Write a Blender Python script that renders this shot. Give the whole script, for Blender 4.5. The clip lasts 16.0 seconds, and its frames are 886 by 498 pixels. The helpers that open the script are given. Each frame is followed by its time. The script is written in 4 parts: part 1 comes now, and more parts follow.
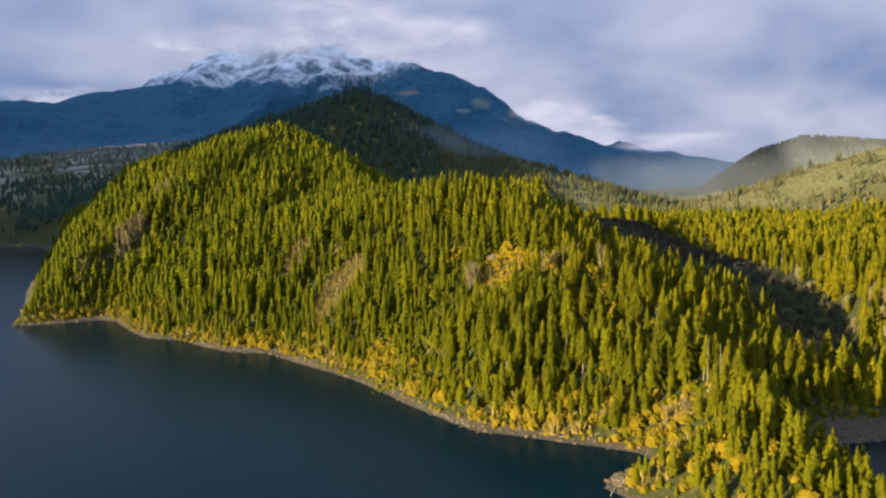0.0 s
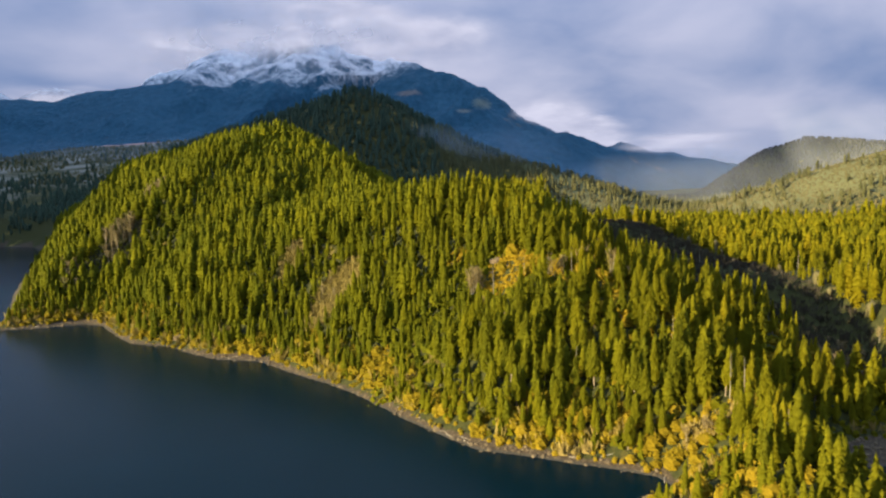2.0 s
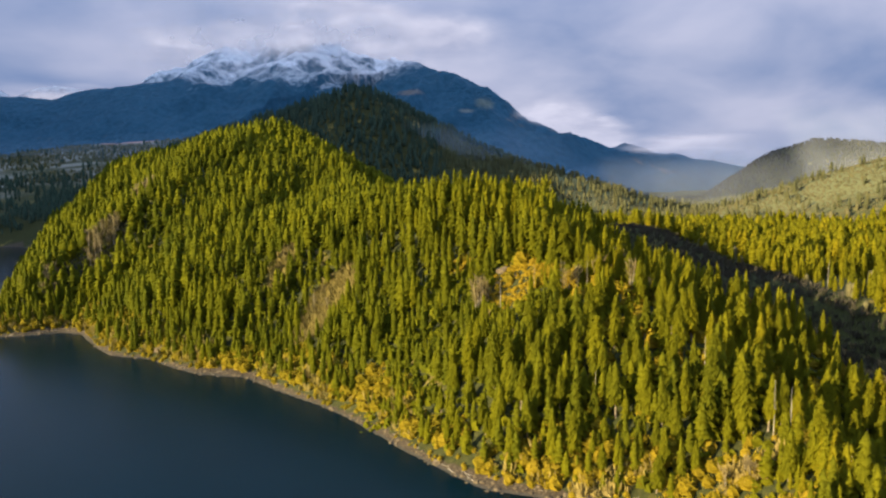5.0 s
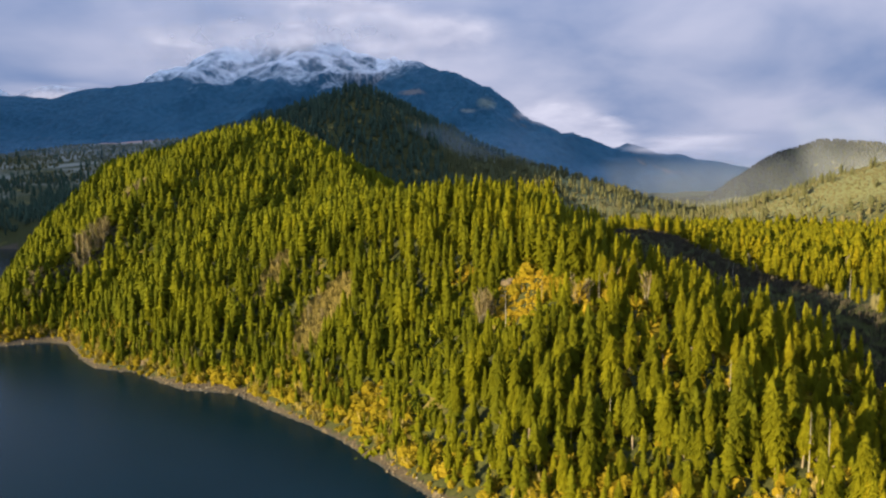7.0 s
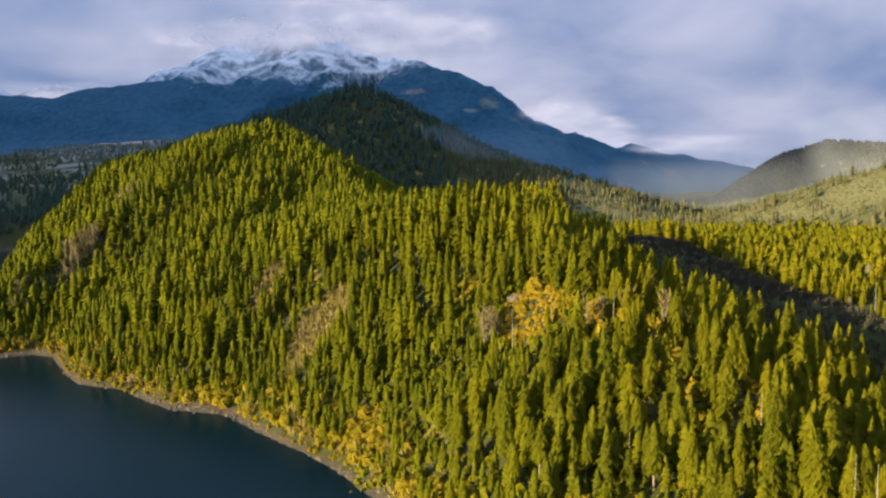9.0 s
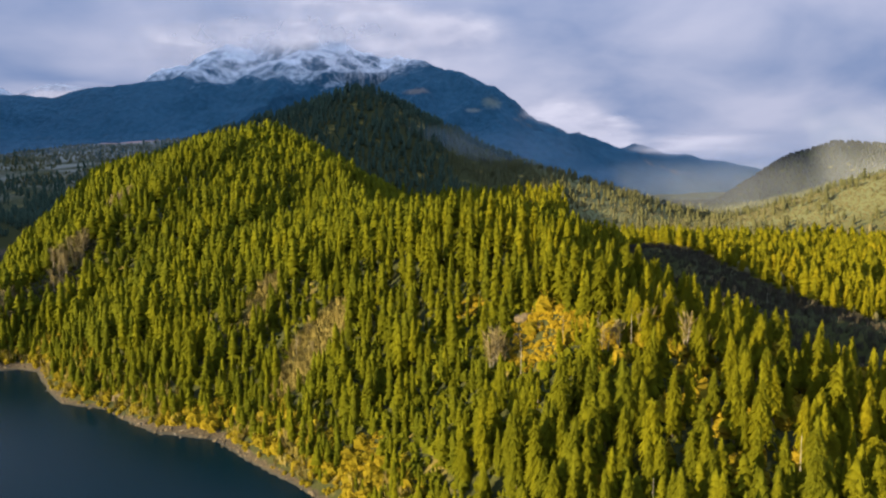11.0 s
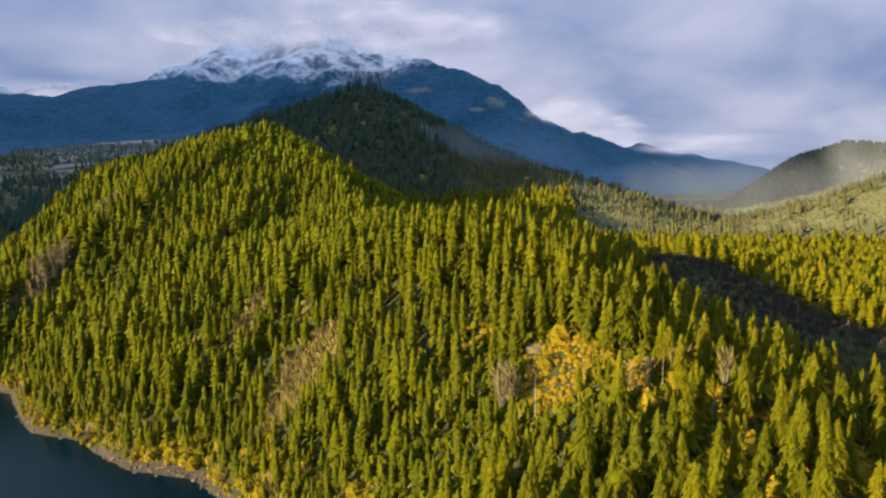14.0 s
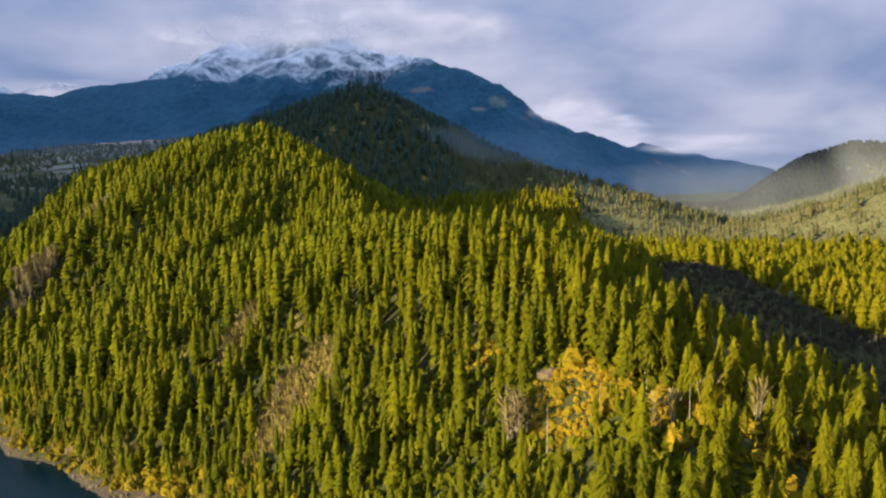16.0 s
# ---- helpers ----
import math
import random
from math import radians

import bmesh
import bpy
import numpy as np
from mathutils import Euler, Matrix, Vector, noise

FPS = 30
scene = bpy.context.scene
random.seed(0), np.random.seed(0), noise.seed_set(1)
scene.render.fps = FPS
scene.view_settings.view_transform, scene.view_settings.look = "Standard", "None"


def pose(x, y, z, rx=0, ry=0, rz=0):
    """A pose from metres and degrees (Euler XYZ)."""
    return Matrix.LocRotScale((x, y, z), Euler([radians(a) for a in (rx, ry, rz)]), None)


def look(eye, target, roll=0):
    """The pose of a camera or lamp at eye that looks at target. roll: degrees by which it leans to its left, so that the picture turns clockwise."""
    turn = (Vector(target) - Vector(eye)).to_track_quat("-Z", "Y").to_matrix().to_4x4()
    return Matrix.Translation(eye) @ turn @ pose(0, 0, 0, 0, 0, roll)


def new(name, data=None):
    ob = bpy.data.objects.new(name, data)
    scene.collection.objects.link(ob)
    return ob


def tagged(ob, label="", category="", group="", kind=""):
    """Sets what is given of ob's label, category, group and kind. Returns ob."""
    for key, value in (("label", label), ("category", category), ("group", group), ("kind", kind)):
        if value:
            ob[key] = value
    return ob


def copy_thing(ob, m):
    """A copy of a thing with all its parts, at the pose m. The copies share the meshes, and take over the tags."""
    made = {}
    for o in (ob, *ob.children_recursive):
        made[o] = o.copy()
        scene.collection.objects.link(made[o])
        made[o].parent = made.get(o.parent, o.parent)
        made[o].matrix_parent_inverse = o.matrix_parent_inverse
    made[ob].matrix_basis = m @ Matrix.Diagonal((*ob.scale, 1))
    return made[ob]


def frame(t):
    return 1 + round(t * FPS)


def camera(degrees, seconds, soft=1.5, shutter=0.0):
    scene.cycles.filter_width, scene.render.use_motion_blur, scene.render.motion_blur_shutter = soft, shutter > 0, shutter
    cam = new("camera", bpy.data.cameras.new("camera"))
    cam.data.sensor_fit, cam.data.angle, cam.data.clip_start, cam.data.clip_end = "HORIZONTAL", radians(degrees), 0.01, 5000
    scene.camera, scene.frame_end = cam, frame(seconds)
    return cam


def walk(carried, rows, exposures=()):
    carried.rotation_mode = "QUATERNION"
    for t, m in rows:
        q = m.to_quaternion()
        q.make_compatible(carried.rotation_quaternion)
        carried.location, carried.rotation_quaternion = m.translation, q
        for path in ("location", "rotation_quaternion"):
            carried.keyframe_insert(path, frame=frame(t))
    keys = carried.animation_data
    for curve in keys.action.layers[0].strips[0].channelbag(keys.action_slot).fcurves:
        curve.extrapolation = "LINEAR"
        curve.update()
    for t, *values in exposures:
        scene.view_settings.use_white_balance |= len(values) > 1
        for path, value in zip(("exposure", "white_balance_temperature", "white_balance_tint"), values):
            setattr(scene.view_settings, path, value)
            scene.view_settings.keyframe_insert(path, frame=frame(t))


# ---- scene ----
cam = camera(66.0, 16.0, soft=2.25)
ROWS = [
    (0, -0.00, 0.00, 118.98, 84.14, 1.25, -0.13),
    (0.5, -0.04, 5.94, 118.73, 84.17, 1.21, -0.12),
    (1, -0.09, 11.89, 118.49, 84.19, 1.17, -0.11),
    (1.5, -0.15, 17.86, 118.23, 84.20, 1.13, -0.10),
    (2, -0.19, 23.88, 118.01, 84.21, 1.08, -0.10),
    (2.5, -0.25, 29.94, 117.82, 84.22, 1.03, -0.09),
    (3, -0.33, 36.05, 117.70, 84.22, 0.97, -0.06),
    (3.5, -0.41, 42.21, 117.71, 84.23, 0.90, -0.04),
    (4, -0.49, 48.37, 117.83, 84.25, 0.84, -0.02),
    (6.5, -0.41, 77.92, 121.02, 84.21, 0.67, 0.15),
    (7, -0.45, 83.81, 122.01, 84.21, 0.66, 0.18),
    (7.5, -0.49, 89.70, 123.07, 84.20, 0.66, 0.21),
    (8, -0.51, 95.59, 124.18, 84.19, 0.65, 0.25),
    (8.5, -0.51, 101.49, 125.35, 84.17, 0.64, 0.30),
    (9, -0.52, 107.41, 126.55, 84.16, 0.64, 0.35),
    (11.5, -1.02, 137.01, 133.18, 84.08, 0.57, 0.58),
    (12, -1.04, 142.88, 134.17, 84.06, 0.57, 0.62),
    (12.5, -1.06, 148.77, 135.14, 84.03, 0.56, 0.67),
    (13, -1.14, 154.67, 136.09, 84.00, 0.55, 0.72),
    (13.5, -1.26, 160.58, 137.04, 83.99, 0.54, 0.76),
    (14, -1.38, 166.49, 138.02, 83.98, 0.54, 0.81),
    (14.5, -1.53, 172.40, 139.00, 83.97, 0.54, 0.84),
    (15, -1.66, 178.27, 139.98, 83.97, 0.55, 0.88),
    (15.5, -1.77, 184.12, 140.90, 83.95, 0.56, 0.91),
    (16, -1.91, 190.00, 141.87, 83.93, 0.56, 0.96),
]
walk(cam, [(t, pose(x, y, z, rx, ry, rz)) for t, x, y, z, rx, ry, rz in ROWS])

# ---- light ----
SUN_EL, SUN_FROM = 13.4, Vector((-0.862, -0.507, 0.0))
world = bpy.data.worlds.new("world")
scene.world = world
world.use_nodes = True


def link(tree, a, b):
    tree.links.new(a, b)


def build_world():
    nt = world.node_tree
    nt.nodes.clear()
    N = nt.nodes.new
    out, bg = N("ShaderNodeOutputWorld"), N("ShaderNodeBackground")
    sky = N("ShaderNodeTexSky")
    sky.sky_type, sky.sun_disc = "NISHITA", False
    sky.sun_elevation, sky.sun_rotation = radians(SUN_EL), math.atan2(SUN_FROM.x, SUN_FROM.y)
    sky_dim = N("ShaderNodeVectorMath")
    sky_dim.operation = "SCALE"
    sky_dim.inputs["Scale"].default_value = 0.12
    link(nt, sky.outputs[0], sky_dim.inputs[0])
    # clouds: noise on a flat layer overhead
    co, sep = N("ShaderNodeTexCoord"), N("ShaderNodeSeparateXYZ")
    link(nt, co.outputs["Generated"], sep.inputs[0])
    lift = N("ShaderNodeMath")
    lift.operation = "MAXIMUM"
    lift.inputs[1].default_value = 0.0
    link(nt, sep.outputs[2], lift.inputs[0])
    add = N("ShaderNodeMath")
    add.inputs[1].default_value = 0.42
    link(nt, lift.outputs[0], add.inputs[0])
    div = N("ShaderNodeVectorMath")
    div.operation = "DIVIDE"
    comb = N("ShaderNodeCombineXYZ")
    for i in range(3):
        link(nt, add.outputs[0], comb.inputs[i])
    link(nt, co.outputs["Generated"], div.inputs[0])
    link(nt, comb.outputs[0], div.inputs[1])
    big, small = N("ShaderNodeTexNoise"), N("ShaderNodeTexNoise")
    for n, s, d, r in ((big, 1.5, 3.0, 0.45), (small, 2.7, 5.0, 0.46)):
        n.inputs["Scale"].default_value, n.inputs["Detail"].default_value, n.inputs["Roughness"].default_value = s, d, r
        n.inputs["Distortion"].default_value = 0.25
        link(nt, div.outputs[0], n.inputs["Vector"])
    cover, shade = N("ShaderNodeValToRGB"), N("ShaderNodeValToRGB")
    cover.color_ramp.elements[0].position, cover.color_ramp.elements[1].position = 0.42, 0.62
    shade.color_ramp.elements[0].position, shade.color_ramp.elements[1].position = 0.33, 0.67
    shade.color_ramp.elements[0].color = CLOUD_DARK
    shade.color_ramp.elements[1].color = CLOUD_LIGHT
    low = N("ShaderNodeMath")
    low.operation, low.use_clamp = "MULTIPLY_ADD", True
    low.inputs[1].default_value, low.inputs[2].default_value = -1.1, 0.62
    link(nt, lift.outputs[0], low.inputs[0])
    dense = N("ShaderNodeMath")
    link(nt, big.outputs[0], dense.inputs[0])
    link(nt, low.outputs[0], dense.inputs[1])
    link(nt, dense.outputs[0], cover.inputs[0])
    link(nt, small.outputs[0], shade.inputs[0])
    mix = N("ShaderNodeMix")
    mix.data_type = "RGBA"
    link(nt, cover.outputs[0], mix.inputs[0])
    link(nt, sky_dim.outputs[0], mix.inputs[6])
    link(nt, shade.outputs[0], mix.inputs[7])
    link(nt, mix.outputs[2], bg.inputs[0])
    # an overcast sky grows brighter towards the zenith
    zenith = N("ShaderNodeMath")
    zenith.operation = "MULTIPLY"
    link(nt, lift.outputs[0], zenith.inputs[0])
    link(nt, lift.outputs[0], zenith.inputs[1])
    gain = N("ShaderNodeMath")
    gain.operation = "MULTIPLY_ADD"
    gain.inputs[1].default_value, gain.inputs[2].default_value = 1.8, 0.96
    link(nt, zenith.outputs[0], gain.inputs[0])
    link(nt, gain.outputs[0], bg.inputs[1])
    link(nt, bg.outputs[0], out.inputs[0])


CLOUD_DARK, CLOUD_LIGHT = (0.060, 0.084, 0.148, 1), (0.150, 0.158, 0.210, 1)
build_world()
scene.view_settings.exposure = 1.82

sun_data = bpy.data.lights.new("sun", "SUN")
sun_data.energy, sun_data.angle, sun_data.color = 5.0, radians(0.6), (1.0, 0.84, 0.50)
sun = new("sun", sun_data)
el = radians(SUN_EL)
sun.matrix_world = look(SUN_FROM * 100 * math.cos(el) + Vector((0, 0, 100 * math.sin(el))), (0, 0, 0))


# ---- materials ----
def material(name, rough=0.9, spec=0.2):
    m = bpy.data.materials.new(name)
    m.use_nodes = True
    b = m.node_tree.nodes["Principled BSDF"]
    b.inputs["Roughness"].default_value = rough
    b.inputs["Specular IOR Level"].default_value = spec
    return m, m.node_tree, b


def noise_node(nt, scale, detail=4.0, rough=0.55, coords="Object"):
    co, n = nt.nodes.new("ShaderNodeTexCoord"), nt.nodes.new("ShaderNodeTexNoise")
    if coords == "World":
        co = nt.nodes.new("ShaderNodeNewGeometry")
        link(nt, co.outputs["Position"], n.inputs["Vector"])
    else:
        link(nt, co.outputs[coords], n.inputs["Vector"])
    n.inputs["Scale"].default_value, n.inputs["Detail"].default_value, n.inputs["Roughness"].default_value = scale, detail, rough
    return n


def ramp(nt, value, stops):
    r = nt.nodes.new("ShaderNodeValToRGB")
    e = r.color_ramp.elements
    while len(e) < len(stops):
        e.new(0.5)
    for item, (p, c) in zip(e, stops):
        item.position, item.color = p, (*c, 1)
    link(nt, value, r.inputs[0])
    return r


def mixed(nt, fac, a, b, kind="MIX"):
    m = nt.nodes.new("ShaderNodeMix")
    m.data_type, m.blend_type = "RGBA", kind
    for sock, v in ((m.inputs[0], fac), (m.inputs[6], a), (m.inputs[7], b)):
        if isinstance(v, (int, float)):
            sock.default_value = v
        elif isinstance(v, tuple):
            sock.default_value = (*v, 1)
        else:
            link(nt, v, sock)
    return m.outputs[2]


def math_node(nt, op, a, b=0.0, clamp=False):
    m = nt.nodes.new("ShaderNodeMath")
    m.operation, m.use_clamp = op, clamp
    for sock, v in ((m.inputs[0], a), (m.inputs[1], b)):
        if isinstance(v, (int, float)):
            sock.default_value = v
        else:
            link(nt, v, sock)
    return m.outputs[0]


def bump(nt, b, value, strength, distance):
    n = nt.nodes.new("ShaderNodeBump")
    n.inputs["Strength"].default_value, n.inputs["Distance"].default_value = strength, distance
    link(nt, value, n.inputs["Height"])
    link(nt, n.outputs[0], b.inputs["Normal"])


def foliage(name, stops, through_light=0.25):
    """Needles or leaves: the tint of each plant, patches of the wood, and fine grain."""
    m, nt, b = material(name, 0.8, 0.04)
    tint = nt.nodes.new("ShaderNodeAttribute")
    tint.attribute_name = "tint"
    info = nt.nodes.new("ShaderNodeObjectInfo")
    v = math_node(nt, "FRACT", math_node(nt, "ADD", tint.outputs["Fac"], info.outputs["Random"]))
    wide = noise_node(nt, 0.018, 3.0, 0.6, "World")
    v = math_node(nt, "ADD", math_node(nt, "ADD", math_node(nt, "MULTIPLY", v, 0.22), 0.08), math_node(nt, "MULTIPLY", wide.outputs[0], 0.55))
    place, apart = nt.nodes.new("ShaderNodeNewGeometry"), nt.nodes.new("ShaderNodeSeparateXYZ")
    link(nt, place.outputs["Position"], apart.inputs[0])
    # Yellower and brighter towards +x, fading out again past x = 400.
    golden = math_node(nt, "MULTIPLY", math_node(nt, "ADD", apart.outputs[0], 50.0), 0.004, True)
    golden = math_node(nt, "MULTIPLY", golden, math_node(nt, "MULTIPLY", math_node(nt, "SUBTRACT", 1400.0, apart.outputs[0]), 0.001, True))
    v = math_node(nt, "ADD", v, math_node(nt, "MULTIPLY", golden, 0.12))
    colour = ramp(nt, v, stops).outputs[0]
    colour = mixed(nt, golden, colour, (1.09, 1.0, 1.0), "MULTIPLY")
    grain = noise_node(nt, 1.7, 4.0, 0.65, "World")
    colour = mixed(nt, 0.6, colour, ramp(nt, grain.outputs[0], ((0.25, (0.45, 0.47, 0.45)), (0.75, (1.35, 1.30, 1.15)))).outputs[0], "MULTIPLY")
    link(nt, colour, b.inputs["Base Color"])
    lucent, mix = nt.nodes.new("ShaderNodeBsdfTranslucent"), nt.nodes.new("ShaderNodeMixShader")
    link(nt, colour, lucent.inputs[0])
    mix.inputs[0].default_value = through_light
    link(nt, b.outputs[0], mix.inputs[1])
    link(nt, lucent.outputs[0], mix.inputs[2])
    link(nt, mix.outputs[0], nt.nodes["Material Output"].inputs[0])
    return m


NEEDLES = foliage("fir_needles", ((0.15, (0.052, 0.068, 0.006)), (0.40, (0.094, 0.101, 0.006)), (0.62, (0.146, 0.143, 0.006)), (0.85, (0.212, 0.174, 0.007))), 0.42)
# Far firs: shade and blue distance haze put into the needle colour.
FAR_NEEDLES = foliage("shade_haze_fir_needles", ((0.15, (0.024, 0.044, 0.034)), (0.40, (0.034, 0.058, 0.042)), (0.62, (0.048, 0.072, 0.048)), (0.85, (0.070, 0.088, 0.056))), 0.14)
# Valley firs: needle colour muted to olive-grey to carry the haze.
DULL_NEEDLES = foliage("hazed_fir_needles", ((0.15, (0.046, 0.054, 0.026)), (0.40, (0.064, 0.070, 0.032)), (0.62, (0.084, 0.087, 0.038)), (0.85, (0.110, 0.105, 0.046))), 0.2)
OCHRE = foliage("ochre_leaves", ((0.2, (0.108, 0.088, 0.007)), (0.5, (0.185, 0.138, 0.009)), (0.8, (0.26, 0.185, 0.016))))
TWIGS = foliage("bare_twigs", ((0.2, (0.11, 0.086, 0.040)), (0.5, (0.165, 0.130, 0.062)), (0.8, (0.22, 0.178, 0.092))), 0.1)
# Cloud shade on the gap hill, put into a darker blue-grey twig colour.
GAP_TWIGS = foliage("shade_grey_twigs", ((0.2, (0.026, 0.028, 0.028)), (0.5, (0.038, 0.039, 0.037)), (0.8, (0.052, 0.051, 0.046))), 0.1)
# Twigs darkened in the base colour to carry the hollow's shade.
SHADE_TWIGS = foliage("shade_dark_twigs", ((0.2, (0.030, 0.028, 0.020)), (0.5, (0.044, 0.041, 0.030)), (0.8, (0.062, 0.057, 0.042))), 0.1)
GOLD = foliage("golden_grass", ((0.2, (0.145, 0.102, 0.008)), (0.5, (0.215, 0.148, 0.010)), (0.8, (0.29, 0.20, 0.018))))
DRY_BRUSH = foliage("dry_brush", ((0.2, (0.135, 0.106, 0.030)), (0.5, (0.205, 0.160, 0.050)), (0.8, (0.27, 0.212, 0.078))), 0.1)
GREY_TWIGS = foliage("grey_bare_crowns", ((0.2, (0.078, 0.075, 0.034)), (0.5, (0.094, 0.089, 0.042)), (0.8, (0.114, 0.105, 0.052))), 0.1)


def bark_material(name, dark, light):
    m, nt, b = material(name, 0.9)
    n = noise_node(nt, 1.2, 5.0, 0.65, "World")
    link(nt, ramp(nt, n.outputs[0], ((0.3, dark), (0.7, light))).outputs[0], b.inputs["Base Color"])
    bump(nt, b, n.outputs[0], 0.6, 0.1)
    return m


BARK = bark_material("fir_bark", (0.10, 0.075, 0.05), (0.24, 0.19, 0.13))
PALE_BARK = bark_material("alder_bark", (0.15, 0.128, 0.095), (0.29, 0.25, 0.19))
DRIFTWOOD = bark_material("bleached_wood", (0.17, 0.145, 0.115), (0.38, 0.33, 0.27))


def ground_material():
    m, nt, b = material("forest_floor", 0.95)
    geo, sep = nt.nodes.new("ShaderNodeNewGeometry"), nt.nodes.new("ShaderNodeSeparateXYZ")
    link(nt, geo.outputs["Position"], sep.inputs[0])
    fine, wide = noise_node(nt, 0.5, 6.0, 0.65, "World"), noise_node(nt, 0.03, 4.0, 0.6, "World")
    floor_colour = ramp(nt, fine.outputs[0], ((0.25, (0.016, 0.019, 0.005)), (0.5, (0.033, 0.035, 0.008)), (0.75, (0.060, 0.054, 0.014)))).outputs[0]
    grass = ramp(nt, fine.outputs[0], ((0.25, (0.17, 0.115, 0.025)), (0.7, (0.34, 0.24, 0.05)))).outputs[0]
    colour = mixed(nt, math_node(nt, "MULTIPLY", math_node(nt, "SUBTRACT", wide.outputs[0], 0.60), 6.0, True), floor_colour, grass)
    cut = noise_node(nt, 0.007, 4.0, 0.6, "World")
    felled = ramp(nt, fine.outputs[0], ((0.3, (0.12, 0.115, 0.09)), (0.7, (0.23, 0.215, 0.175)))).outputs[0]
    upland = math_node(nt, "MULTIPLY", math_node(nt, "SUBTRACT", sep.outputs[1], math_node(nt, "ADD", math_node(nt, "MULTIPLY", sep.outputs[0], 2.0), 3700.0)), 0.005, True)
    colour = mixed(nt, math_node(nt, "MULTIPLY", upland, math_node(nt, "MULTIPLY", math_node(nt, "SUBTRACT", cut.outputs[0], 0.42), 6.0, True)), colour, felled)
    u = math_node(nt, "MULTIPLY", math_node(nt, "ADD", sep.outputs[0], 1330.0), 1 / 150)
    w = math_node(nt, "MULTIPLY", math_node(nt, "SUBTRACT", sep.outputs[1], 2985.0), 1 / 60)
    off = math_node(nt, "ADD", math_node(nt, "MULTIPLY", u, u), math_node(nt, "MULTIPLY", w, w))
    colour = mixed(nt, math_node(nt, "MULTIPLY", math_node(nt, "SUBTRACT", math_node(nt, "ADD", 0.75, math_node(nt, "MULTIPLY", cut.outputs[0], 0.5)), off), 3.0, True), colour, (0.40, 0.22, 0.18))
    litter = ramp(nt, fine.outputs[0], ((0.3, (0.088, 0.090, 0.034)), (0.7, (0.142, 0.136, 0.056)))).outputs[0]
    east = math_node(nt, "MULTIPLY", math_node(nt, "MULTIPLY", math_node(nt, "SUBTRACT", sep.outputs[1], 960.0), 0.008, True), math_node(nt, "MULTIPLY", math_node(nt, "SUBTRACT", sep.outputs[0], 150.0), 0.01, True))
    east = math_node(nt, "MULTIPLY", east, math_node(nt, "MULTIPLY", math_node(nt, "SUBTRACT", 2050.0, sep.outputs[1]), 0.006, True))
    colour = mixed(nt, east, colour, litter)
    stones = noise_node(nt, 0.9, 8.0, 0.7, "World")
    beach = ramp(nt, stones.outputs[0], ((0.3, (0.022, 0.016, 0.009)), (0.52, (0.054, 0.039, 0.023)), (0.72, (0.145, 0.108, 0.066)))).outputs[0]
    strand = nt.nodes.new("ShaderNodeAttribute")
    strand.attribute_name = "tint"
    low = math_node(nt, "MULTIPLY", math_node(nt, "ADD", strand.outputs["Fac"], math_node(nt, "SUBTRACT", fine.outputs[0], 0.5)), 2.0, True)
    colour = mixed(nt, low, colour, beach)
    wet = math_node(nt, "MULTIPLY", math_node(nt, "SUBTRACT", 0.55, sep.outputs[2]), 2.5, True)
    colour = mixed(nt, wet, colour, (0.045, 0.040, 0.032))
    link(nt, colour, b.inputs["Base Color"])
    bump(nt, b, stones.outputs[0], 0.8, 0.5)
    return m


